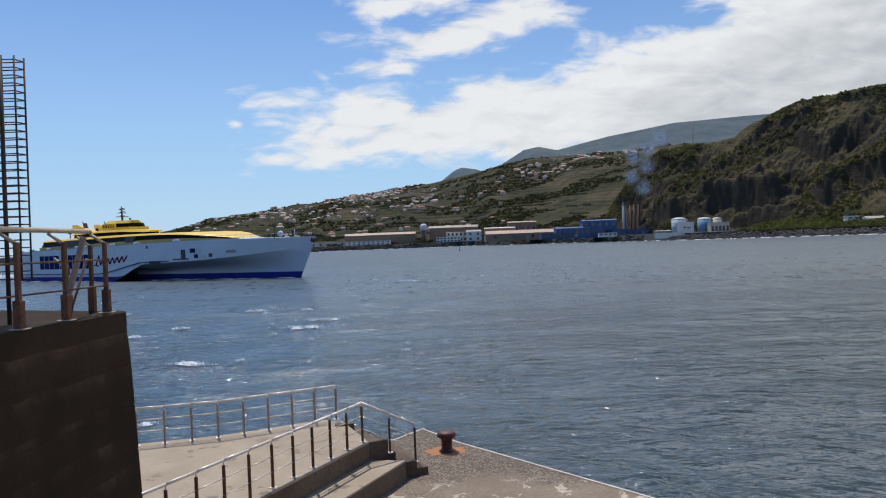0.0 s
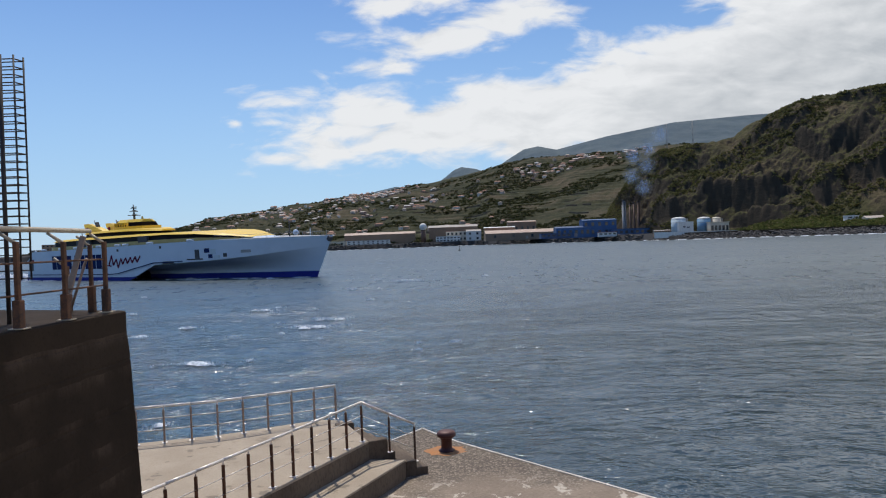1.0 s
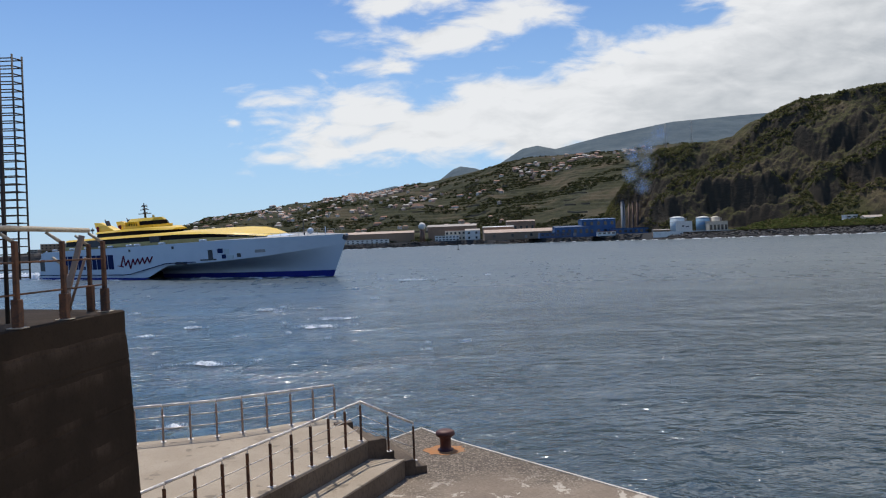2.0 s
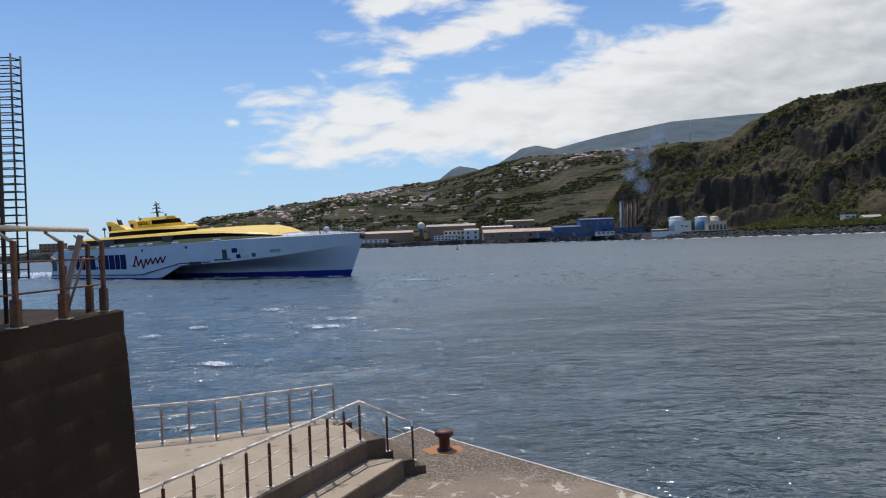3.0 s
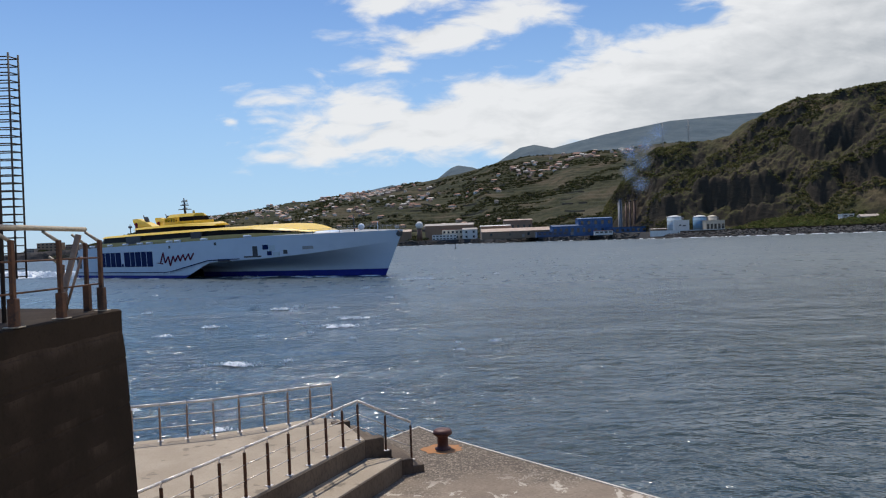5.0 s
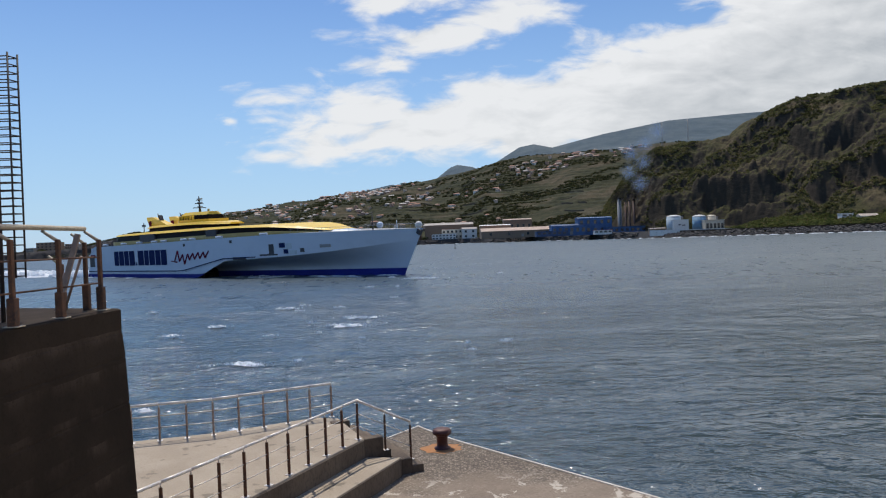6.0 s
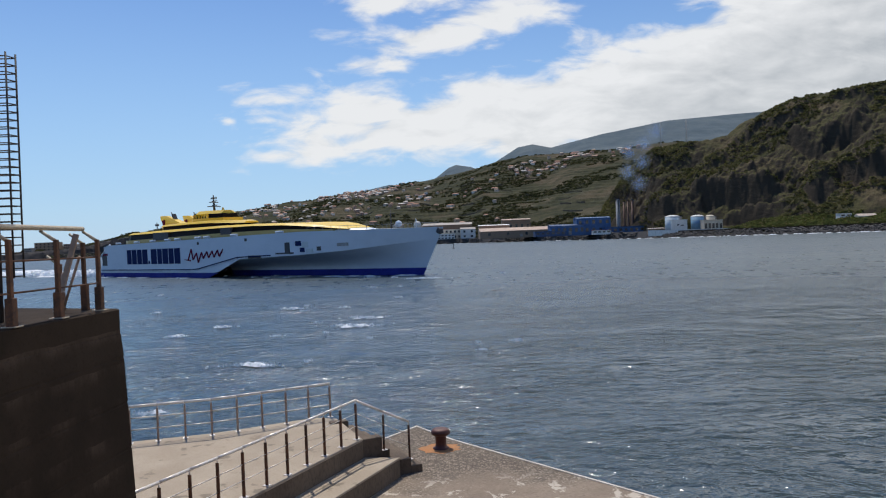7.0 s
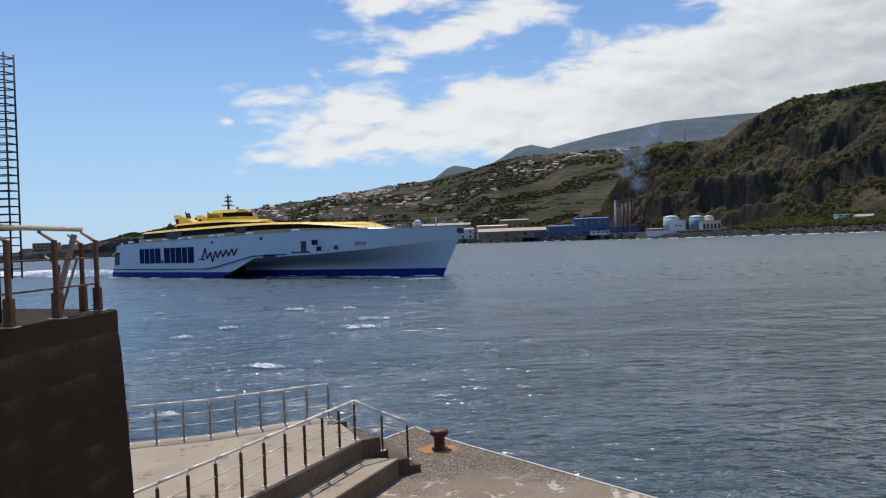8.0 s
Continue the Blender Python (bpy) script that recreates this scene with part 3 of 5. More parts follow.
def bluff_height(u, y):
    """Height of the steep scrub-covered bluff beside the harbour."""
    foot = SHORE(u) + 95
    yc = BLUFF_CREST(u)
    p = (y - foot) / (yc - foot)
    top = 7.2 + yc * BLUFF_RISE(u)
    x = u * y
    q = np.clip(p, 0, 1)
    shape = np.where(q < 0.72, 0.90 * (q / 0.72) ** 0.80, 0.90 + 0.10 * (q - 0.72) / 0.28)
    shape = np.where(p > 1, 1 - 0.12 * (p - 1), shape)
    ridge = fractal(x / 120, y / 420, 4, 61, 0.55)
    rough = ridge * 17 + fractal(x / 36, y / 36, 4, 71, 0.6) * 5.5
    lump = fractal(x / 14, y / 11, 4, 81, 0.62) * 4.6
    fade = np.clip(p * 5, 0, 1) * np.clip(1.3 - p, 0.2, 1) * np.clip((u - 0.20) * 14, 0, 1)
    land = 4.0 + np.maximum(top - 4.0, 0) * shape + (rough - 3) * fade
    k = 52.0 + 9 * value_noise(x / 160, y / 300, 3)
    wander = land + 26 * fractal(x / 130, y / 380, 3, 95)
    step = wander / k - np.floor(wander / k)
    ledge = land - wander + np.floor(wander / k) * k + k * np.where(step < 0.5, step * 0.45, 0.225 + 0.775 * np.clip((step - 0.5) / 0.16, 0, 1))
    bold = np.clip(0.5 + 1.3 * fractal(x / 120 + 5, y / 260, 2, 55), 0, 0.95)
    land = np.where(p > 0, land * (1 - bold) + ledge * bold + lump * fade, land)
    # rock faces below benches: (bearing from, to, share of the way up, its lean, height)
    for u0, u1, at, lean, tall in ((0.335, 0.475, 0.22, 0.5, 36), (0.475, 0.60, 0.46, -0.6, 30), (0.42, 0.52, 0.66, 0.3, 14), (0.50, 0.72, 0.16, 0.2, 24), (0.26, 0.33, 0.42, 0.6, 14), (0.28, 0.44, 0.58, -0.3, 12), (0.54, 0.70, 0.74, 0.2, 16)):
        mask = np.clip((u - u0) / 0.02, 0, 1) * np.clip((u1 - u) / 0.02, 0, 1)
        q0 = at + lean * (u - (u0 + u1) / 2) + 0.09 * fractal(x / 38, x / 300, 4, int(u0 * 100), 0.42)
        d = (p - q0) * (yc - foot)
        land = land + mask * tall * (np.clip(d / (13 + 6 * value_noise(x / 25, y / 60, 7)) + 0.5, 0, 1) - np.clip(d / 120 + 0.5, 0, 1)) * np.clip(p * 8, 0, 1)
    apron = 5.6 + 9.0 * np.clip((y - SHORE(u) - 32) / 60, 0, 1) * np.clip((u - 0.40) / 0.05, 0, 1)
    return np.where(y < SHORE(u) + 16, -2.5 + (y - SHORE(u)) * 0.42, np.where(p < 0, apron, np.maximum(land, apron)))


def land_sheet(name, u, ps, near, far, height, mat, label, category):
    uu, pp = np.meshgrid(u, ps)
    y = near(uu) + (far(uu) - near(uu)) * pp
    x = uu * y
    return sheet(name, np.stack([x, y, height(uu, y)], -1), mat, label, category)


land_sheet("hillside", np.linspace(-0.6, 0.42, 620), np.linspace(0, 1.35, 240), SHORE, CREST, slope_height, FIELDS, "terraced green hillside dotted with houses above the harbour", "hill")
land_sheet("bluff", np.linspace(0.20, 0.85, 760), np.linspace(0, 1.35, 330), SHORE, BLUFF_CREST, bluff_height, SCRUB, "steep dark bluff covered in green scrub", "hill")


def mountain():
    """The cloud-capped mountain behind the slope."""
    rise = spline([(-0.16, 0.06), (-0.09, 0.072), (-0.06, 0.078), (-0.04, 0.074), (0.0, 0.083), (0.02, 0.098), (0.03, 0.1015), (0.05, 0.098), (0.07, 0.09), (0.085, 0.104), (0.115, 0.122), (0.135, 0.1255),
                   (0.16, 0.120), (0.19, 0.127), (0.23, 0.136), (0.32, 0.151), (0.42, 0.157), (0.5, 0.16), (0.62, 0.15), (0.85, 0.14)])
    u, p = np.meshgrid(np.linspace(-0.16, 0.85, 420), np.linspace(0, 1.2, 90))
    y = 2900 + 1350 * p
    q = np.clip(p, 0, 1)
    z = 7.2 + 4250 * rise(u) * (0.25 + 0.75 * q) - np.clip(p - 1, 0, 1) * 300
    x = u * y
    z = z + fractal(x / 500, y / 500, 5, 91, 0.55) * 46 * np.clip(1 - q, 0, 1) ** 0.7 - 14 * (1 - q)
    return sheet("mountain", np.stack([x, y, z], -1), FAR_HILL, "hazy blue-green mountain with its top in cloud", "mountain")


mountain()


def rock_mesh(seed):
    rnd = random.Random(seed)
    bm = bmesh.new()
    bmesh.ops.create_icosphere(bm, subdivisions=1, radius=1.0)
    for v in bm.verts:
        v.co *= rnd.uniform(0.72, 1.15)
        v.co.z *= 0.8
    me = bpy.data.meshes.new("rock")
    bm.to_mesh(me)
    bm.free()
    return np.array([v.co for v in me.vertices]), np.array([p.vertices for p in me.polygons]), me


def scatter(name, places, shapes, mat, label, category, smooth=False):
    """Many small forms as one object of stuff: (place, (sx, sy, sz), turn) each."""
    vs, fs, n = [], [], 0
    for k, (p, s, turn) in enumerate(places):
        v, f, _ = shapes[k % len(shapes)]
        c, d = math.cos(turn), math.sin(turn)
        q = v * np.array(s)
        q = np.stack([q[:, 0] * c - q[:, 1] * d, q[:, 0] * d + q[:, 1] * c, q[:, 2]], -1) + np.array(p)
        vs.append(q)
        fs.append(f + n)
        n += len(v)
    me = bpy.data.meshes.new(name)
    me.from_pydata(np.concatenate(vs).tolist(), [], np.concatenate(fs).tolist())
    me.polygons.foreach_set("use_smooth", [smooth] * len(me.polygons))
    me.materials.append(mat)
    return tagged(new(name, me), label, category, kind="stuff")


ROCKS = [rock_mesh(i) for i in range(6)]
rnd = random.Random(11)
boulders = []
for i in range(2600):
    u = rnd.uniform(0.275, 0.80)
    back = rnd.uniform(-2, 15)
    s = rnd.uniform(0.8, 2.0)
    y = float(SHORE(u)) + back
    boulders.append(((u * y, y, max(-0.7, -1.2 + back * 0.46) + rnd.uniform(-0.3, 0.7)), (s * 1.2, s, s * 0.9), rnd.uniform(0, 6)))
scatter("riprap", boulders, ROCKS, ROCK, "black boulders heaped along the shore road", "boulders")
pebbles = []
for i in range(1500):
    u = rnd.uniform(-0.56, 0.275)
    s = rnd.uniform(0.8, 2.2)
    back = rnd.uniform(0, 8)
    y = float(SHORE(u)) + back
    pebbles.append(((u * y, y, -0.6 + back * 1.12 + rnd.uniform(-0.3, 0.4)), (s * 1.6, s, s * 0.8), rnd.uniform(0, 6)))
scatter("shore_rocks", pebbles, ROCKS, ROCK, "dark rocks at the water's edge of the harbour", "boulders")


def bush_mesh(seed):
    """A clump of leaf sprays with gaps."""
    rnd = random.Random(seed)
    vs, fs = [], []
    for i in range(22):
        d = Vector((rnd.gauss(0, 1), rnd.gauss(0, 1), abs(rnd.gauss(0, 0.8)))).normalized() * rnd.uniform(0.35, 1.0)
        t = Vector((rnd.gauss(0, 1), rnd.gauss(0, 1), rnd.gauss(0, 1))).normalized()
        b = t.cross(d).normalized() * rnd.uniform(0.22, 0.42)
        t = t * rnd.uniform(0.22, 0.45)
        k = len(vs)
        vs += [d + t, d + b, d - t * 0.9, d - b]
        fs += [(k, k + 1, k + 2, k + 3)]
    return np.array([tuple(v) for v in vs]), np.array(fs), None


BUSHES = [bush_mesh(i) for i in range(8)]
rng = np.random.default_rng(5)


def strewn(count, u0, u1, p0, p1, power, near, far, height, patch, level, s0, s1, sink):
    """Places for bushes on a slope, thick in patches: (place, size, turn) each."""
    u = rng.uniform(u0, u1, count)
    p = rng.uniform(p0, p1, count) ** power
    y = near(u) + (far(u) - near(u)) * p
    keep = fractal(u * y / patch[0], y / patch[1], 3, 77) > level
    keep &= (height(u, y + 4) - height(u, y)) < 6.0
    u, y = u[keep], y[keep]
    z = height(u, y)
    size = rng.uniform(s0, s1, len(u)) ** 2 / s1
    squat = rng.uniform(0.5, 0.9, len(u))
    turn = rng.uniform(0, 6, len(u))
    return [((a * b, b, c + s * sink), (s, s, s * q), t) for a, b, c, s, q, t in zip(u, y, z, size, squat, turn)]


scatter("scrub", strewn(36000, 0.21, 0.80, 0.02, 1.05, 1.0, lambda u: SHORE(u) + 95, BLUFF_CREST, bluff_height, (85, 40), -0.35, 0.9, 3.4, -0.05), BUSHES, LEAF, "dusty green bushes covering the bluff", "bushes")
scatter("groves", strewn(40000, -0.56, 0.34, 0.0, 1.02, 1.2, lambda u: SHORE(u) + 150, CREST, slope_height, (120, 75), -0.08, 2.0, 6.4, 0.1), BUSHES, LEAF_DARK, "dark green groves and hedges on the terraced slope", "trees")
scatter("roadside_bushes", strewn(3000, 0.40, 0.80, 0.0, 1.0, 1.0, lambda u: SHORE(u) + 34, lambda u: SHORE(u) + 105, bluff_height, (30, 30), -0.6, 2.2, 4.8, 0.3), BUSHES, LEAF_BRIGHT, "bright green bushes and reeds beside the shore road", "bushes")
scatter("harbour_trees", strewn(2800, -0.22, 0.21, 0.0, 1.0, 1.0, lambda u: SHORE(u) + 26, lambda u: SHORE(u) + 160, slope_height, (40, 40), -0.1, 2.6, 5.5, 0.4), BUSHES, LEAF_DARK, "dark green trees among the harbour buildings", "trees")


# ---- harbour front ----
def house(w, d, h, rise, windows=2):
    """A small hillside house: walls, hipped roof, door, windows with sills."""
    ob = thing("house", "small plastered hillside house with a low tiled roof", "house", group="houses on the slope")
    part("wall", box(-w / 2, -d / 2, -3.0, w / 2, d / 2, h), PLASTER, ob)
    e = 0.35
    bm = bmesh.new()
    lo = [bm.verts.new(c) for c in ((-w / 2 - e, -d / 2 - e, h), (w / 2 + e, -d / 2 - e, h), (w / 2 + e, d / 2 + e, h), (-w / 2 - e, d / 2 + e, h))]
    hi = [bm.verts.new(c) for c in ((-w / 2 + d * 0.4, 0, h + rise), (w / 2 - d * 0.4, 0, h + rise))]
    for f in ((lo[0], lo[1], hi[1], hi[0]), (lo[1], lo[2], hi[1]), (lo[2], lo[3], hi[0], hi[1]), (lo[3], lo[0], hi[0]), lo[::-1]):
        bm.faces.new(f)
    part("roof", bm, ROOF_TILE, ob)
    for i in range(windows):
        x = (i + 0.5) / windows * w - w / 2
        part("window", box(x - 0.55, -d / 2 - 0.05, h * 0.4, x + 0.55, -d / 2 + 0.1, h * 0.4 + 1.3), WINDOW_DARK, ob)
    return ob


models = [house(9, 7, 3.2, 2.2), house(12, 8, 5.6, 2.2, 3), house(19, 9, 3.6, 2.2, 5), house(8, 8, 6.4, 1.0, 2)]
rnd = random.Random(3)
placed = []
# (bearing, spread, share of the way up, spread, how many)
for cu0, su, p0, sp, count in [(0.135, 0.035, 0.80, 0.07, 34), (0.20, 0.045, 0.92, 0.05, 26), (-0.10, 0.06, 0.88, 0.09, 120), (-0.03, 0.05, 0.62, 0.12, 22), (-0.14, 0.06, 0.55, 0.16, 44),
                             (-0.22, 0.05, 0.7, 0.18, 36), (-0.26, 0.06, 0.92, 0.06, 28), (0.05, 0.06, 0.45, 0.2, 14), (-0.17, 0.10, 0.16, 0.10, 26), (0.03, 0.05, 0.12, 0.07, 10), (0.255, 0.03, 0.97, 0.03, 12), (-0.30, 0.04, 0.5, 0.2, 8)]:
    for i in range(count):
        u, p = rnd.gauss(cu0, su * 0.6), min(max(rnd.gauss(p0, sp * 0.7), 0.02), 1.0)
        ys = float(SHORE(u)) + 150
        y = ys + (float(CREST(u)) - ys) * p
        placed.append((u * y, y, float(slope_height(np.array([u]), np.array([y]))[0]), rnd.choice([0, 0, 1, 1, 2, 3]), rnd.uniform(-35, 35)))
for k, (x, y, z, which, turn) in enumerate(placed):
    m = pose(x, y, z, 0, 0, turn)
    if k < 4:
        models[k].matrix_basis = m
    else:
        copy_thing(models[which], m)


def terrace_wall(u0, u1, share, tall):
    """A dry-stone wall that holds up a terrace and follows the slope's contour."""
    us = np.linspace(u0, u1, 14)
    ys = SHORE(us) + 150 + (CREST(us) - SHORE(us) - 150) * share
    zs = slope_height(us, ys)
    zs = np.minimum(zs, zs.mean() + 4)
    rings = [[(u * y, y, z - 3), (u * y, y, z + tall), (u * (y + 1.5), y + 1.5, z + tall), (u * (y + 1.5), y + 1.5, z - 3)] for u, y, z in zip(us, ys, zs)]
    tagged(part("terrace_wall", loft(rings, True, True), TERRACE_STONE), "pale dry-stone terrace wall on the hillside", "wall", "terrace walls")


for i in range(64):
    u0, share = rnd.uniform(-0.12, 0.20), rnd.uniform(0.04, 0.85)
    terrace_wall(u0, u0 + rnd.uniform(0.010, 0.030), share, rnd.uniform(1.2, 3.0))
# a larger white villa group half way up
for du, share, which, turn in ((-0.046, 0.40, 2, 8), (-0.040, 0.43, 1, -10), (-0.033, 0.41, 2, 15), (-0.027, 0.38, 2, 4), (-0.036, 0.37, 1, -4), (-0.050, 0.36, 0, 20)):
    y = float(SHORE(du)) + 150 + (float(CREST(du)) - float(SHORE(du)) - 150) * share
    copy_thing(models[which], pose(du * y, y, float(slope_height(np.array([du]), np.array([y]))[0]) + 1, 0, 0, turn))


def paint(name, c, rough=0.6):
    return material(name, [c, [v * 1.12 for v in c], [v * 0.72 for v in c]], rough, scale=0.12, grain=0.9, relief=0.1, depth=0.03, streak=(1, 1, 0.4))


P_WHITE, P_CREAM = paint("harbour_white_render", (0.66, 0.65, 0.62)), paint("cream_render", (0.60, 0.53, 0.42))
P_BLUE, P_BLUE2 = paint("bright_blue_cladding", (0.028, 0.095, 0.23)), paint("dark_blue_cladding", (0.020, 0.055, 0.14))
P_BROWN, P_GREY = paint("tan_brick_cladding", (0.26, 0.17, 0.11)), paint("grey_sheet_roof", (0.30, 0.26, 0.23))
P_RED, P_STACK = paint("red_trim", (0.30, 0.05, 0.04)), paint("grey_concrete_stack", (0.36, 0.34, 0.32))
P_PINK = paint("faded_pink_sheet_roof", (0.40, 0.28, 0.21))
P_RUST, P_TANK = paint("rusty_steel_stack", (0.16, 0.09, 0.06)), paint("pale_blue_tank_paint", (0.42, 0.50, 0.55))
P_ASPHALT = material("shore_road_asphalt", [(0.05, 0.05, 0.052), (0.065, 0.063, 0.06), (0.04, 0.04, 0.04)], 0.9, scale=0.1, grain=2, relief=0.2, depth=0.02)


def shed(name, label, category, x0, x1, y, z0, z1, depth, wall, roof, ridge=0.0, bays=0, storeys=1, door=None, turn=0.0):
    """A harbour building whose front stands at y: walls, roof, a row of windows per storey, cornice."""
    x0, x1 = x0 * y, x1 * y
    w = x1 - x0
    ob = thing(name, label, category, pose((x0 + x1) / 2, y, z0, 0, 0, turn), group="harbour buildings")
    h = z1 - z0
    part("wall", box(-w / 2, 0, -1.5, w / 2, depth, h), wall, ob)
    if ridge > 0:
        bm = bmesh.new()
        e = 0.5
        pts = [(-w / 2 - e, -e, h), (w / 2 + e, -e, h), (w / 2 + e, depth + e, h), (-w / 2 - e, depth + e, h), (-w / 2 - e, depth / 2, h + ridge), (w / 2 + e, depth / 2, h + ridge)]
        v = [bm.verts.new(c) for c in pts]
        for f in ((0, 1, 5, 4), (2, 3, 4, 5), (0, 4, 3), (1, 2, 5), (3, 2, 1, 0)):
            bm.faces.new([v[i] for i in f])
        part("roof", bm, roof, ob)
    else:
        part("roof", box(-w / 2 - 0.4, -0.4, h, w / 2 + 0.4, depth + 0.4, h + 0.5), roof, ob)
    for s in range(storeys):
        for b in range(bays):
            x = (b + 0.5) / bays * w - w / 2
            ww, zz = min(w / bays * 0.32, 1.8), h * (s + 0.28) / storeys
            part("window", box(x - ww, -0.12, zz, x + ww, 0.2, zz + h / storeys * 0.45), WINDOW_DARK, ob)
    if door is not None:
        part("door", box(door - 2, -0.15, 0, door + 2, 0.2, min(4.5, h * 0.7)), P_GREY, ob)
    return ob


def harbour():
    Y = 1300.0
    s = lambda px: (px - 783) / 1300.0
    shed("warehouse", "pale quayside shed with a white flat roof", "warehouse", s(548), s(612), Y, 7.9, 15, 18, P_CREAM, P_WHITE, 0, 5, 1, 4)
    shed("harbour_office", "white and blue low harbour office with windows", "office", s(614), s(690), Y - 6, 7.9, 15, 16, P_WHITE, P_TANK, 0, 9, 2)
    shed("warehouse", "long tan warehouse with a grey pitched roof", "warehouse", s(610), s(735), Y + 45, 7.9, 26, 24, P_BROWN, P_PINK, 4, 0, 1)
    shed("harbour_office", "three-storey white harbour building with dark windows", "office", s(772), s(815), Y - 4, 7.9, 17, 16, P_WHITE, P_WHITE, 0, 7, 2)
    shed("harbour_office", "white office block with a red band of trim", "office", s(790), s(834), Y + 18, 7.9, 26, 16, P_CREAM, P_RED, 0, 6, 2)
    shed("warehouse", "white gabled store at the quay", "warehouse", s(826), s(852), Y - 2, 7.9, 25, 20, P_WHITE, P_GREY, 3, 2, 2)
    shed("warehouse", "long grey-roofed shed above the offices", "warehouse", s(760), s(846), Y + 70, 7.9, 35, 22, P_BROWN, P_GREY, 4, 0, 1)
    Y = 1120.0
    s = lambda px: (px - 783) / 1300.0
    shed("warehouse", "long tan brick warehouse with a pale sheet roof", "warehouse", s(860), s(992), Y, 7.9, 17.5, 34, P_BROWN, P_PINK, 5, 4, 1, 6)
    shed("warehouse", "low white-roofed store before the warehouse", "warehouse", s(858), s(912), Y + 40, 7.9, 27, 20, P_BROWN, P_WHITE, 1.5, 5, 1)
    shed("warehouse", "faded brown shed on the rise behind the warehouse", "warehouse", s(900), s(950), Y + 90, 7.9, 36, 20, P_BROWN, P_PINK, 2, 5, 1)
    Y = 950.0
    s = lambda px: (px - 783) / 1300.0
    shed("power_plant", "blue-clad low hall of the power plant", "power plant", s(958), s(1012), Y + 10, 7.9, 13, 20, P_BLUE2, P_BLUE2, 0, 6, 1)
    shed("power_plant", "bright blue-clad hall of the power plant", "power plant", s(985), s(1046), Y + 25, 7.9, 20, 24, P_BLUE, P_BLUE2, 2, 6, 1, 3)
    shed("power_plant", "tall bright blue hall of the power plant", "power plant", s(1032), s(1092), Y + 30, 7.9, 29, 24, P_BLUE, P_BLUE, 1.5, 5, 2)
    shed("power_plant", "blue-clad generator hall beside the stacks", "power plant", s(1086), s(1152), Y + 6, 7.9, 15.5, 20, P_BLUE, P_BLUE2, 0, 7, 1)
    shed("power_plant", "white control room before the blue hall", "power plant", s(1060), s(1092), Y - 4, 7.9, 12, 8, P_WHITE, P_RED, 0, 4, 1)
    for px, top, r, mat, lab in ((1106, 53, 3.0, P_STACK, "tall grey concrete power plant chimney"), (1117, 49, 1.4, P_RUST, "thin rusty steel exhaust stack"), (1124, 50, 1.4, P_RUST, "thin rusty steel exhaust stack"), (1132, 51, 2.0, P_RUST, "dark sooty exhaust stack of the plant")):
        ob = thing("chimney", lab, "chimney", pose(s(px) * (Y + 40), Y + 40, 3.0), group="power plant chimneys")
        part("shaft", lathe([(r * 1.1, 0), (r, 6), (r * 0.9, top - 3.0)]), mat, ob)
        part("cap", lathe([(r * 0.98, top - 3.0), (r * 0.98, top - 1.5), (r * 0.8, top - 1.45)]), SHIP_DARK, ob, "sooty rim")
        part("ladder", box(-0.25, -r * 1.12, 1, 0.25, -r * 0.98, top - 4), BLACK_STEEL, ob)
    Y = 830.0
    s = lambda px: (px - 783) / 1300.0

    def tank(px0, px1, z1, wall, dome, y, lab):
        r = (s(px1) - s(px0)) * y / 2
        ob = thing("storage_tank", lab, "tank", pose((s(px0) + s(px1)) * y / 2, y, 5.2), group="storage tanks")
        part("shell", lathe([(r, -1), (r, z1)], 32), wall, ob)
        part("dome", lathe([(r * 1.03, z1), (r * 1.03, z1 + 0.3), (r * 0.8, z1 + 1.2), (r * 0.4, z1 + 1.9), (0.05, z1 + 2.1)], 32), dome, ob)
        for i in range(3):
            part("hoop", lathe([(r * 1.012, z1 * (i + 1) / 4), (r * 1.012, z1 * (i + 1) / 4 + 0.25)], 32), P_GREY, ob)
        part("stair", box(r * 0.9, -r * 0.6, 0, r * 1.15, -r * 0.45, z1), P_GREY, ob)
    tank(1189, 1214, 18.5, P_TANK, P_WHITE, Y + 14, "pale blue cylindrical storage tank with a white dome")
    tank(1235, 1258, 18.0, paint("tank_blue", (0.17, 0.31, 0.44)), P_WHITE, Y + 30, "blue cylindrical storage tank with a white dome")
    tank(1260, 1277, 17.5, P_CREAM, P_CREAM, Y + 34, "cream cylindrical storage tank")
    ob = shed("plant_building", "white boxy plant building with a dark emblem", "building", s(1201), s(1228), Y + 2, 5.2, 19.5, 12, P_WHITE, P_WHITE)
    for k in range(2):
        part("emblem", box(-3.0 + 4.2 * k, -0.15, 8.2 - k * 0.4, -0.6 + 5.2 * k, 0, 9.8 - 0.8 * k), SHIP_DARK, ob, "dark wing-shaped emblem")
    shed("plant_building", "cream pump house beside the tanks", "building", s(1258), s(1291), Y + 8, 5.2, 18.0, 12, P_CREAM, P_CREAM, 0, 5, 1)
    shed("plant_building", "small sheds and pipes between the blue halls", "building", s(1160), s(1188), Y + 16, 5.2, 11, 10, P_BROWN, P_GREY, 0.8, 5, 1)
    shed("house", "small white house among bushes by the shore road", "house", 0.552, 0.568, 735, 12.0, 18, 8, P_WHITE, P_WHITE, 0, 2, 2)
    shed("house", "small house with a red tiled roof by the road", "house", 0.578, 0.603, 712, 11.5, 15.0, 8, P_CREAM, ROOF_TILE, 2.2, 3, 1)
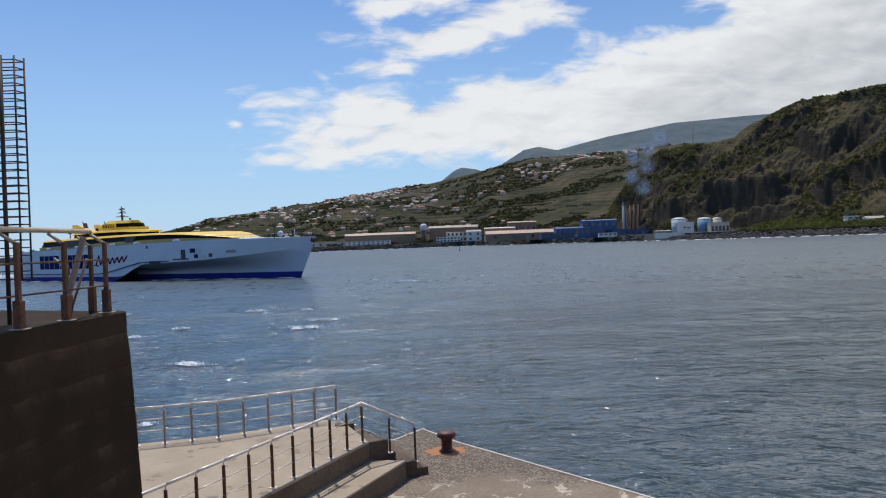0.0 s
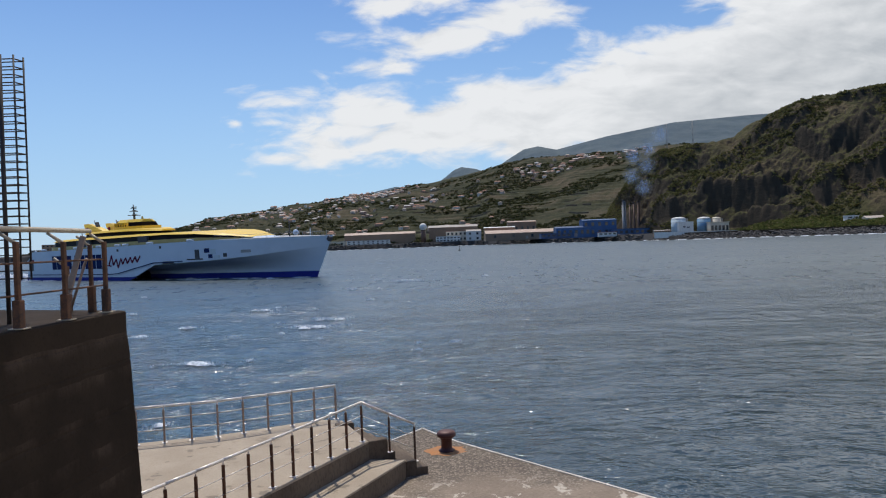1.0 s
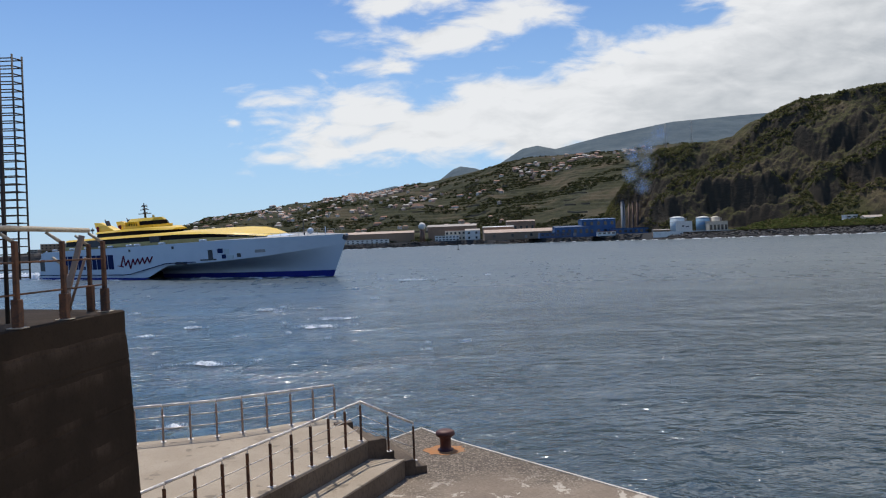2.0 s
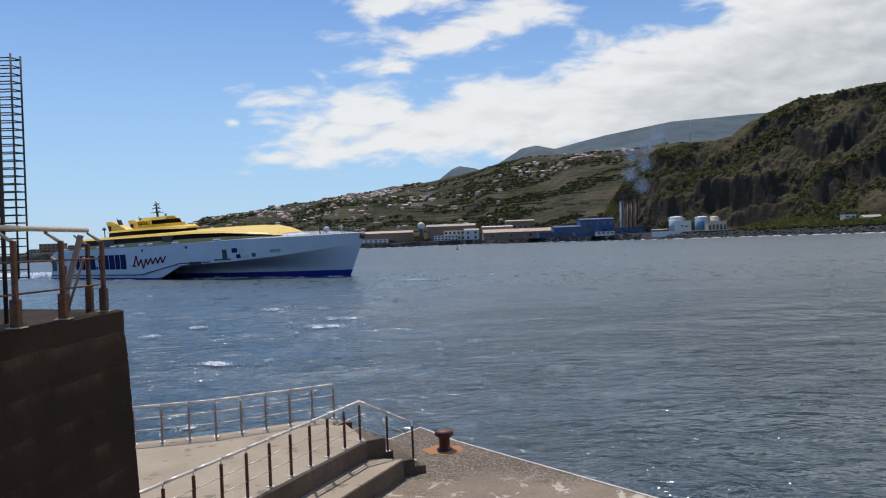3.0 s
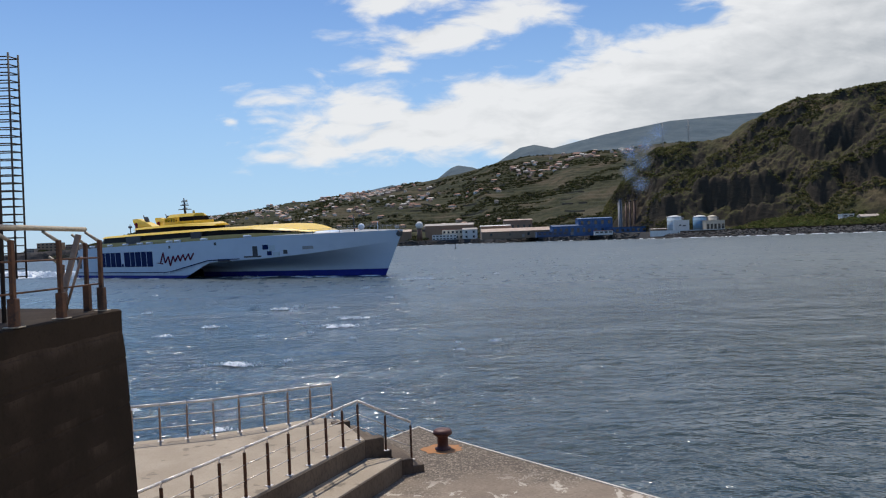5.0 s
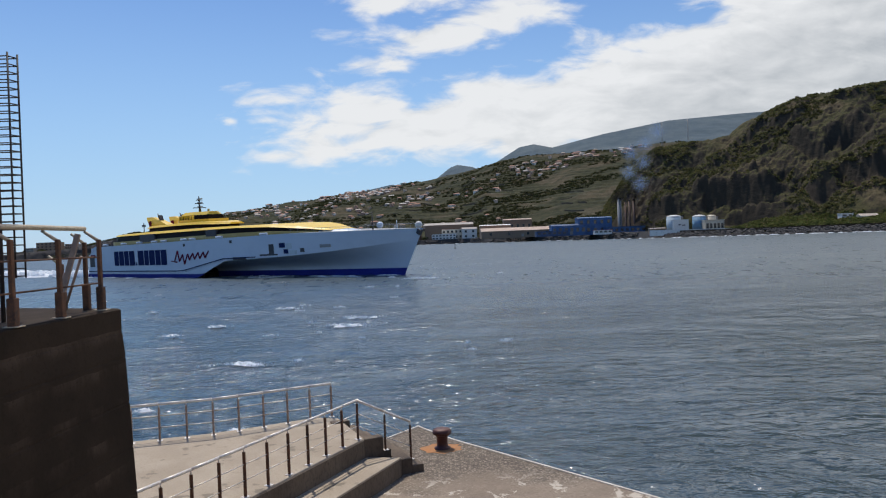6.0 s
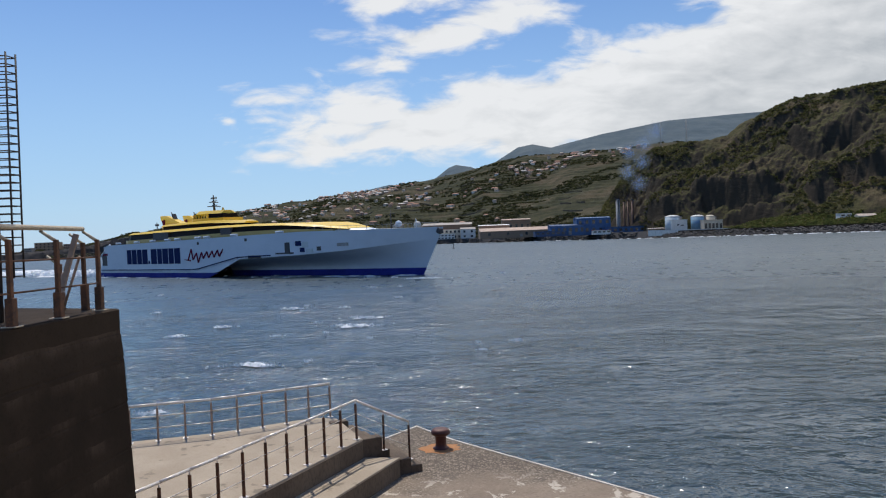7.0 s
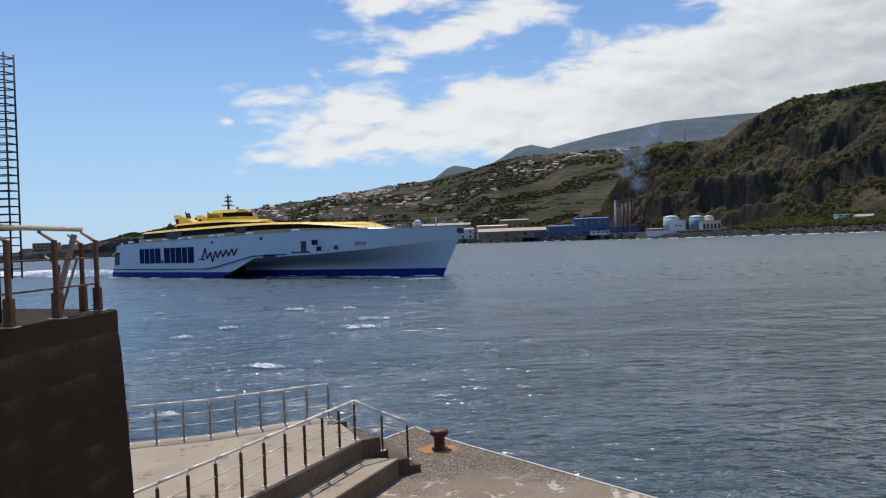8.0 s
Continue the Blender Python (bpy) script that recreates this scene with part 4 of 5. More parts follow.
    for u0, u1, y, z0, z1, lab in ((-0.545, -0.512, 1690, 10, 36, "tan apartment block on the cape"), (-0.506, -0.488, 1720, 12, 31, "low grey apartment block on the cape"), (-0.560, -0.549, 1660, 8, 24, "small pale block at the tip of the cape"), (-0.462, -0.445, 1780, 16, 36, "pale apartment block above the cape")):
        shed("apartment_building", lab, "apartments", u0, u1, y, z0, z1, 18, P_BROWN if "tan" in lab else P_GREY, P_GREY, 0, 6, 4)
    ob = thing("perimeter_wall", "long white harbour wall beside the tanks", "wall", pose(0, 0, 0))
    a, b = (s(1158) * (Y - 6), Y - 6), (s(1312) * (Y - 45), Y - 45)
    d = Vector((b[0] - a[0], b[1] - a[1], 0))
    m = Matrix.Translation((a[0], a[1], 0)) @ Matrix.Rotation(math.atan2(d.y, d.x), 4, "Z")
    n = 12
    for i in range(n):
        part("panel", box(d.length * i / n + 0.05, -0.2, 2.5, d.length * (i + 1) / n - 0.05, 0.2, 9.0 - 1.2 * (i / n), 0.0, m), P_WHITE, ob)
    # radome on its tower
    ob = thing("radar_tower", "white radar dome on a rust-brown tower", "tower", pose(-33.5, 1312, 7.0))
    part("tower", lathe([(5.0, 0), (4.2, 23.5)], 8), P_RUST, ob)
    bm = bmesh.new()
    bmesh.ops.create_uvsphere(bm, u_segments=24, v_segments=14, radius=6.6, matrix=Matrix.Translation((0, 0, 29)))
    part("dome", bm, P_WHITE, ob, "white spherical radome", True)
    # shore road on its wall above the boulders
    us = np.linspace(0.30, 0.85, 80)
    for nm, lo, hi, za, zb, mat, lab, cat in (("shore_wall", 15, 16.2, 3.0, 7.6, WALL_CONCRETE, "dark concrete wall along the shore road", "wall"), ("road", 16.3, 30, 6.2, 6.25, P_ASPHALT, "grey asphalt shore road", "road")):
        rings = []
        for u in us:
            y0, y1 = float(SHORE(u)) + lo, float(SHORE(u)) + hi
            rings.append([(u * y0, y0, za), (u * y0, y0, zb), (u * y1, y1, zb), (u * y1, y1, za)])
        tagged(part(nm, loft(rings, True, True), mat), lab, cat, kind="structure")
    us = np.linspace(-0.32, 0.30, 90)
    rings = []
    for u in us:
        y0 = float(SHORE(u)) + 3
        rings.append([(u * (y0 - 3), y0 - 3, -2), (u * (y0 + 5), y0 + 5, 8.3), (u * (y0 + 13), y0 + 13, 8.3), (u * (y0 + 13), y0 + 13, -2)])
    tagged(part("harbour_wall", loft(rings, True, True), ROCK), "dark sloping stone harbour wall at the waterline", "wall", kind="structure")
    # surf at the foot of the boulders
    for k in range(86):
        u = -0.20 + 0.98 * (k + rnd.uniform(0, 0.9)) / 86
        y = float(SHORE(u)) - rnd.uniform(3.0, 5.0) * (1.0 if u < 0.27 else 0.4)
        y2 = float(SHORE(u + 0.004))
        lie = math.degrees(math.atan2(y2 - float(SHORE(u)), (u + 0.004) * y2 - u * float(SHORE(u))))
        big = 1.0 if u > 0.27 else 0.75
        tagged(part("surf", foam_patch(rnd.uniform(6, 15), 1.7 * big, 0.85 * big, k), FOAM), "white surf breaking along the rocky shore", "surf", "surf on the shore").matrix_basis = pose(u * y, y, 0.0, 0, 0, lie + rnd.uniform(-6, 6))
    # low dark headland below the apartment blocks
    us = np.linspace(-0.72, -0.36, 170)
    tops = np.interp(us, [-0.72, -0.589, -0.566, -0.543, -0.513, -0.475, -0.455, -0.44, -0.413, -0.383, -0.36], [9, 11.7, 12.7, 16, 16.6, 22.5, 28.3, 34, 35, 32, 9])
    rings = []
    for u, z in zip(us, tops):
        y = 1520 + 10 * float(value_noise(np.array([u * 90]), np.array([0.5]), 4)[0])
        rag = [1 + 0.16 * float(value_noise(np.array([u * 260]), np.array([k * 1.7]), 6)[0]) for k in range(4)]
        rings.append([(u * y, y, -2), (u * (y + 5), y + 5 * rag[1], z * 0.35 * rag[0]), (u * (y + 9), y + 9 * rag[2], z * 0.72 * rag[1]), (u * (y + 16), y + 16 * rag[3], z * rag[2]), (u * (y + 70), y + 70, z * 1.02), (u * (y + 75), y + 75, -2)])
    tagged(part("headland", loft(rings, True, True), HEADLAND_ROCK), "low dark rocky headland across the open water", "headland", kind="structure")
    # buoy
    ob = thing("channel_buoy", "small dark channel buoy with a top mark", "buoy", pose(13.2, 585, 0))
    part("float", lathe([(0.4, -0.4), (1.1, -0.2), (1.1, 0.4), (0.5, 0.7)]), SHIP_DARK, ob)
    part("mast", tube((0, 0, 0.7), (0, 0, 3.2), 0.28, 0.18), SHIP_DARK, ob)
    part("top_mark", lathe([(0.2, 3.2), (0.5, 3.3), (0.08, 4.0)]), SHIP_DARK, ob)
    # pylons on the crest
    for px, top in ((1187, 221), (1233, 214)):
        u = (px - 784) / 1300.0
        y = 1165.0
        z0 = float(bluff_height(np.array([u]), np.array([y]))[0])
        ob = thing("power_pylon", "grey steel lattice pylon on the crest", "pylon", pose(u * y, y, z0 - 1), group="pylons")
        H = 7.2 + y * (430 - 0.0385 * (px - 784) - top) / 1300.0 - z0 + 1
        for sx in (-1, 1):
            for sy in (-1, 1):
                part("leg", tube((sx * 1.6, sy * 1.6, 0), (sx * 0.25, sy * 0.25, H), 0.2, 0.12, 6), P_STACK, ob)
        for k in range(7):
            a, b = 1.6 - 1.35 * k / 7, 1.6 - 1.35 * (k + 1) / 7
            bm = bmesh.new()
            for sx, sy, ex, ey in ((-1, -1, 1, -1), (1, -1, 1, 1), (1, 1, -1, 1), (-1, 1, -1, -1)):
                add_tube(bm, (sx * a, sy * a, H * k / 7), (ex * b, ey * b, H * (k + 1) / 7), 0.09, sides=5)
            part("brace", bm, P_STACK, ob)
        for k, z in enumerate((0.72, 0.82, 0.92)):
            part("crossarm", box(-3.4 + 0.5 * k, -0.15, H * z, 3.4 - 0.5 * k, 0.15, H * z + 0.35), P_STACK, ob)


def foam_patch(length, width, height, seed):
    """A ragged low heap of foam."""
    r = random.Random(seed)
    bm = bmesh.new()
    n, k = 14, 6
    grid = []
    for i in range(n + 1):
        t = i / n
        half = width * (math.sin(math.pi * t) ** 0.6 * r.uniform(0.55, 1.0) + 0.03)
        drift = r.uniform(-0.25, 0.25) * width
        row = []
        for j in range(k + 1):
            s = j / k * 2 - 1
            row.append(bm.verts.new(((t - 0.5) * length + r.uniform(-0.2, 0.2) * length / n, drift + s * half, height * (1 - s * s) * r.uniform(0.4, 1.0) * math.sin(math.pi * min(max(t, 0.05), 0.95)) - 0.05)))
        grid.append(row)
    for a, b in zip(grid, grid[1:]):
        for j in range(k):
            bm.faces.new((a[j], a[j + 1], b[j + 1], b[j]))
    return bm


def foam_spray(length, height, seed):
    """A standing ragged sheet of spray."""
    r = random.Random(seed)
    bm = bmesh.new()
    n = 12
    rows = []
    for i in range(n + 1):
        t = i / n
        top = height * math.sin(math.pi * t) ** 0.5 * r.uniform(0.45, 1.0)
        x, y = (t - 0.5) * length, r.uniform(-0.25, 0.25)
        rows.append([bm.verts.new((x, y, -0.15)), bm.verts.new((x, y + r.uniform(-0.2, 0.3), top * 0.55)), bm.verts.new((x + r.uniform(-0.2, 0.2), y + r.uniform(0.0, 0.6), top + 0.03))])
    for a, b in zip(rows, rows[1:]):
        for j in range(2):
            bm.faces.new((a[j], a[j + 1], b[j + 1], b[j]))
    return bm


def foam_bits(length, width, y, seed):
    """A torn streak of foam: many small flat flecks."""
    r = random.Random(seed)
    bm = bmesh.new()
    size = 0.02 + 0.0006 * y
    for i in range(int(12 + length * 16)):
        t = r.gauss(0, 0.24)
        cx, cy = t * length, r.gauss(0, 0.3) * width + 0.3 * width * math.sin(t * 7 + seed)
        a, b = size * r.uniform(0.7, 3.2), size * r.uniform(0.4, 1.3)
        hub = bm.verts.new((cx, cy, size * r.uniform(0.8, 3.0)))
        rim = [bm.verts.new((cx + a * math.cos(q) * r.uniform(0.6, 1.1), cy + b * math.sin(q) * r.uniform(0.6, 1.1), -0.02)) for q in (0, 1.05, 2.1, 3.14, 4.2, 5.24)]
        for j in range(6):
            bm.faces.new((hub, rim[j], rim[(j + 1) % 6]))
    return bm


harbour()
# ---- quay ----
Z_QUAY, Z_LEDGE, Z_PLAT, Z_WALL = 1.40, 1.88, 2.35, 6.45
EDGE = Vector((0.413, 0.911, 0)).normalized()     # along the handrail, away from the sea wall
OUT = Vector((EDGE.y, -EDGE.x, 0))                # from the platform towards the open quay
DOWN = Vector((0.92, 0.39, 0)).normalized()       # down the stairs
TREAD = Vector((-DOWN.y, DOWN.x, 0))
CORNER = Vector((-2.02, 18.17, 0))                # platform corner at the head of the stairs


def far_edge(x):
    return 19.11 + (0.267 if x < -6.03 else 0.537) * (x + 6.03)


def quay():
    far_corner = CORNER + TREAD * 2.45
    rim = [(x, far_edge(x) + 0.22) for x in np.linspace(-9.2, -3.6, 12)]
    outline = [(CORNER.x, CORNER.y), (far_corner.x, far_corner.y)] + rim[::-1] + [(-12.5, 18.6), (-12.5, 9.0), (CORNER.x - EDGE.x * 9.5, CORNER.y - EDGE.y * 9.5)]
    # the base is darker and browner than the thin slab on top
    tagged(part("platform_base", prism([(CORNER.x + (x - CORNER.x) * 0.999, CORNER.y + (y - CORNER.y) * 0.999) for x, y in outline], -3, Z_PLAT - 0.05), BROWN_CONCRETE), "brown concrete base of the platform", "platform", kind="structure")
    tagged(part("platform", prism(outline, Z_PLAT - 0.05, Z_PLAT, 0.02), CONCRETE), "raised pale concrete landing platform by the sea", "platform", kind="structure")
    q = [(-0.85, 23.0), (0.26, 21.25), (4.6, 15.95), (13.5, 5.0), (13.5, 3.2), (-9, 3.2), (-9, 9), (-6.5, 17), (-4.2, 19.7), (-1.95, 21.45)]
    tagged(part("quay", prism(q, -3, Z_QUAY, 0.03), QUAY_CONCRETE), "worn concrete quay with stains and pale patches", "quay", kind="structure")
    # painted coping strip along the edge
    for a, b in ((q[9], q[0]), (q[0], q[1]), (q[1], q[2]), (q[2], q[3])):
        a, b = Vector((*a, 0)), Vector((*b, 0))
        d = (b - a).normalized()
        side = Vector((d.y, -d.x, 0))
        bm = prism([tuple((a + side * 0.005)[:2]), tuple((b + side * 0.005)[:2]), tuple((b + side * 0.075)[:2]), tuple((a + side * 0.075)[:2])], Z_QUAY - 0.12, Z_QUAY + 0.02, 0.008)
        tagged(part("coping", bm, EDGE_PAINT), "chipped white-painted edge strip of the quay", "kerb", kind="structure")
    # ledge along the platform
    a = CORNER + EDGE * 0.05
    b = CORNER - EDGE * 7.0
    ends = [a + OUT * 0.004, b + OUT * 0.004, b + OUT * 0.86, a + OUT * 0.86]
    ends[3] = a + OUT * 0.86 + EDGE * 0.25
    tagged(part("ledge", prism([tuple(p[:2]) for p in ends], Z_LEDGE - 0.045, Z_LEDGE, 0.018), CONCRETE), "long pale concrete ledge below the platform", "ledge", kind="structure")
    mid = (ends[0] + ends[2]) / 2
    tagged(part("ledge_base", prism([tuple((mid + (p - mid) * 0.997)[:2]) for p in ends], -1, Z_LEDGE - 0.045), BROWN_CONCRETE), "brown concrete face of the ledge", "ledge", kind="structure")
    # stairs, one block a step
    ob = thing("stairs", "short concrete stairs from platform to quay, worn edges", "stairs", kind="structure")
    for i, (s0, s1, near_end) in enumerate(((0.003, 0.42, 0.24), (0.42, 0.73, 0.12), (0.73, 1.14, -0.30), (1.14, 1.44, -0.30)), 1):
        z = Z_PLAT - i * (Z_PLAT - Z_QUAY) / 5
        w0, w1 = TREAD * near_end, TREAD * (2.40 - 0.12 * i)
        pts = [CORNER + DOWN * s0 + w0, CORNER + DOWN * (s1 - 0.003) + w0, CORNER + DOWN * (s1 - 0.003) + w1, CORNER + DOWN * s0 + w1]
        part("step", prism([tuple(p[:2]) for p in pts], Z_QUAY - 0.3, z, 0.02), BROWN_CONCRETE, ob)
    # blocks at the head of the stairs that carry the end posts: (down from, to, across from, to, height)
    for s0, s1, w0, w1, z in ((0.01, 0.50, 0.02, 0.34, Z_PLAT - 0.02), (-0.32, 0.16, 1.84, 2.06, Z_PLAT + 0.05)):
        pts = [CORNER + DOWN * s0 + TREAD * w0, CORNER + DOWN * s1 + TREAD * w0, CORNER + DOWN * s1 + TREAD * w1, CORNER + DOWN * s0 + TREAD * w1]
        part("cheek", prism([tuple(p[:2]) for p in pts], Z_QUAY - 0.3, z, 0.03), BROWN_CONCRETE, ob, "brown concrete end block")
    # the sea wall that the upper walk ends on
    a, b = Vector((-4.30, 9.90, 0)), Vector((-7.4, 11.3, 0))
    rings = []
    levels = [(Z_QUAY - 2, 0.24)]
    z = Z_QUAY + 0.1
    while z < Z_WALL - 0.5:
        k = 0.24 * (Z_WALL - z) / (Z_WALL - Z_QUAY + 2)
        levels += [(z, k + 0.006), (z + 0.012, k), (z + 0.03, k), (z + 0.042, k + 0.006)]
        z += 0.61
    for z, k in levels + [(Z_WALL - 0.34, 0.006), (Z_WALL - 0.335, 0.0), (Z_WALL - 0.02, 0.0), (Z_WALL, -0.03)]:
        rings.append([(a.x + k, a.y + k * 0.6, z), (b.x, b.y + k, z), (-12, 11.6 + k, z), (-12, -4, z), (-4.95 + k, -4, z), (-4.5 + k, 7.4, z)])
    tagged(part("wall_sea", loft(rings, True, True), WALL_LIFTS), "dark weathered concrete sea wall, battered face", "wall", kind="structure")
    # the upper walk under the camera and its retaining wall
    tagged(part("promenade", box(-4.2, -40, -3, 40, 3.1, 5.55, 0.03), CONCRETE), "plain concrete upper walk", "walkway", kind="structure")


def railing(name, label, posts, height, mat, post_mat, mids=(0.36, 0.68), rail_r=0.026, group="", post_half=0.018, ends=(0.0, 0.0), bar_r=0.010):
    """A railing on plan points (x, y, z): posts with base plates and arms, a top rail and thin bars."""
    ob = thing(name, label, "railing", pose(*posts[0]), group=group)
    o = Vector(posts[0])
    P = [Vector(p) - o for p in posts]
    for i, p in enumerate(P):
        d = (P[min(i + 1, len(P) - 1)] - P[max(i - 1, 0)]).normalized()
        turn = Matrix.Translation(p) @ Matrix.Rotation(math.atan2(d.y, d.x), 4, "Z")
        post = part("post", box(-post_half, -0.03, 0.012, post_half, 0.03, height - 0.09, 0.006, turn), post_mat, ob)
        part("base_plate", box(-0.07, -0.07, 0, 0.07, 0.07, 0.014, 0.004, turn), mat, post)
        part("arm", tube(turn @ Vector((0, 0, height - 0.10)), turn @ Vector((0, 0, height - 0.01)), 0.012, sides=6), mat, post)
    top = [p + Vector((0, 0, height)) for p in P]
    if ends[0]:
        top[0] = top[0] + (top[0] - top[1]).normalized() * ends[0]
    if ends[1]:
        top[-1] = top[-1] + (top[-1] - top[-2]).normalized() * ends[1]
    for p, q in zip(top, top[1:]):
        reach = (q - p).normalized() * 0.006
        part("top_rail", tube(p - reach, q + reach, rail_r, sides=12), mat, ob)
    for h in mids:
        for p, q in zip(P, P[1:]):
            part("mid_bar", tube(p + Vector((0, 0, height * h)), q + Vector((0, 0, height * h)), bar_r, sides=8), mat, ob)
    return ob


def quay_things():
    posts = [(x, far_edge(x), Z_PLAT) for x in (-9.22, -8.58, -7.94, -7.30, -6.66, -6.03, -5.45, -4.87, -4.29, -3.73, -3.18)]
    railing("railing", "galvanised steel railing along the platform's seaward edge", posts, 0.94, GALVANISED, PINK_POST, rail_r=0.036, post_half=0.024, bar_r=0.017)
    start = Vector((-2.17, 18.15, Z_PLAT))
    posts = [tuple(start - EDGE * 0.712 * k) for k in range(12, -1, -1)]
    s1 = start + DOWN * 0.72 + TREAD * 0.05 + Vector((0, 0, -0.38))
    s2 = start + DOWN * 1.45 + TREAD * 0.20 + Vector((0, 0, -0.76))
    railing("handrail", "galvanised handrail on bronze-stained posts, turning down the stairs", posts + [tuple(s1), tuple(s2)], 0.97, GALVANISED, RUSTY_POST, (0.34, 0.66), 0.030)
    # bollard
    ob = thing("mooring_bollard", "rust-red cast iron mooring bollard with a wide head", "bollard", pose(-0.10, 20.42, Z_QUAY) @ Matrix.Diagonal((0.86, 0.86, 1.0, 1.0)))
    part("column", lathe([(0.27, 0.0), (0.26, 0.03), (0.19, 0.05), (0.175, 0.12), (0.18, 0.33), (0.24, 0.38)], 28), BOLLARD_RED, ob)
    part("head", lathe([(0.24, 0.38), (0.30, 0.41), (0.315, 0.46), (0.29, 0.52), (0.22, 0.555), (0.05, 0.57)], 28), BOLLARD_RED, ob)
    rnd = random.Random(4)
    ring = [(0.62 * rnd.uniform(0.75, 1.1) * math.cos(a), 0.5 * rnd.uniform(0.7, 1.1) * math.sin(a)) for a in np.linspace(0, 2 * math.pi, 26)[:-1]]
    tagged(part("rust_patch", prism(ring, 0.0, 0.004), RUST_STAIN), "orange rust stain round the bollard", "stain", kind="structure").matrix_basis = pose(-0.10, 20.4, Z_QUAY + 0.001)
    # railing on the sea wall
    front = [(-4.62, 6.3, Z_WALL), (-4.525, 7.80, Z_WALL), (-4.485, 8.70, Z_WALL), (-4.455, 9.68, Z_WALL)]
    ob = thing("wall_railing", "cream top rail on rusty posts along the sea wall", "railing", pose(*front[0]))
    o = Vector(front[0])
    for p in front[1:]:
        p = Vector(p) - o
        post = part("post", box(-0.024, -0.03, 0, 0.024, 0.03, 0.93, 0.008, Matrix.Translation(p)), RUSTY_POST, ob)
        part("sleeve", box(-0.045, -0.05, 0, 0.045, 0.05, 0.31, 0.012, Matrix.Translation(p)), RUSTY_POST, post, "thick rusted sleeve at the foot")
        part("base_plate", box(-0.085, -0.075, 0, 0.085, 0.075, 0.012, 0.004, Matrix.Translation(p)), CREAM_RAIL, post)
        part("arm", tube(p + Vector((0, 0, 0.91)), p + Vector((-0.17, -0.03, 1.04)), 0.022, 0.018, 8), CREAM_RAIL, post)
    back = Vector((-0.17, -0.03, 1.075))
    part("top_rail", tube(back + Vector((0, -2.5, 0)), Vector(front[3]) - o + back, 0.031, sides=14), CREAM_RAIL, ob)
    for h in (0.36, 0.70):
        part("mid_bar", bent_tube([Vector((0, -2.0, h))] + [Vector(p) - o + Vector((0, 0, h)) for p in front[1:]], 0.011, 8), RUSTY_POST, ob)
    # end frame across the wall with a raking brace
    ob2 = thing("end_railing", "rusty end frame with brown raking braces on the wall", "railing", pose(-4.72, 9.84, Z_WALL))
    for k, (x, y, h) in enumerate(((0, 0, 0.90), (-0.42, 0.2, 0.62))):
        post = part("post", box(x - 0.022, y - 0.03, 0, x + 0.022, y + 0.03, h, 0.008), RUSTY_POST, ob2)
        part("sleeve", box(x - 0.042, y - 0.045, 0, x + 0.042, y + 0.045, 0.34 - 0.1 * k, 0.01), RUSTY_POST, post)
        part("arm", tube((x, y, h - 0.02), (x - 0.15, y - 0.05, h + 0.12), 0.02, 0.016, 8), CREAM_RAIL, post)
    part("brace", box(-0.035, -0.02, 0, 0.035, 0.02, 1.05, 0.005, pose(-0.24, -0.30, 0.0, -8, 13, 0)), PINK_POST, ob2, "brown raking brace")
    part("brace", tube((-0.32, 0.05, 0.02), (-0.05, 0.0, 0.72), 0.018, sides=8), PINK_POST, ob2, "thin raking brace")
    part("brace", tube((-0.50, 0.16, 0.02), (-0.36, 0.16, 0.5), 0.018, sides=8), PINK_POST, ob2, "thin raking brace")
    # barred cage above the railing
    ob3 = thing("barred_cage", "tall dark steel barred cage on the wall", "cage", pose(-5.165, 8.55, Z_WALL, 0, 0.3, 0))
    x1, top, low = 0.33, 3.10, 0.50
    part("pole", tube((0.15, -0.1, 0.0), (0.15, -0.1, top), 0.024, sides=10), BLACK_STEEL, ob3, "thick corner pole")
    for x, y in ((x1, 0.07), (x1 - 0.035, -0.07), (-0.62, 0.07), (-0.62, -0.07), (-0.25, 0.07)):
        part("upright", tube((x, y, low if x > 0 else 0.0), (x, y, top), 0.011, sides=8), BLACK_STEEL, ob3)
    k = 0
    z = low + 0.02
    while z < top + 0.01:
        bm = bmesh.new()
        c = [(x1, 0.07, z), (x1 - 0.035, -0.07, z), (-0.62, -0.07, z), (-0.62, 0.07, z)]
        for a, b in zip(c, c[1:] + c[:1]):
            add_tube(bm, a, b, 0.0075, sides=6)
        part("hoop", bm, BLACK_STEEL, ob3)
        z += 0.0905


quay()
quay_things()
# ---- ferry ----
def ferry_place(t):
    """Plan place and heading of the ferry's stern as she swings into the harbour."""
    return -133.6 + 5.77 * t - 0.02 * t * t, 253.95 - 2.40 * t - 0.02 * t * t, -35.9 - 0.745 * t


def ferry_pose(t, heel=0.0, lift=0.0):
    x, y, turn = ferry_place(t)
    return pose(x, y, lift, 0, 0, turn) @ pose(0, 0, 0, heel, 0, 0)


def deck_half(s):
    t = np.clip((s - 70) / 51.0, 0, 1)
    return 15.0 * (1 - t ** 2.3)


def water_half(s):
    t = np.clip((s - 55) / 66.0, 0, 1)
    return 5.6 * (1 - t ** 2.0)


def sheer(s):
    return 9.45 + 1.0 * np.clip(s / 95.0, 0, 1) - 0.5 * np.clip((s - 95) / 26.0, 0, 1)


def skirt(s):
    """Lower edge of the outer shell."""
    return float(np.interp(s, [0, 58, 75.5, 95, 105, 113, 121], [-1.2, -1.2, 4.7, 5.3, 5.9, 6.7, 7.6]))


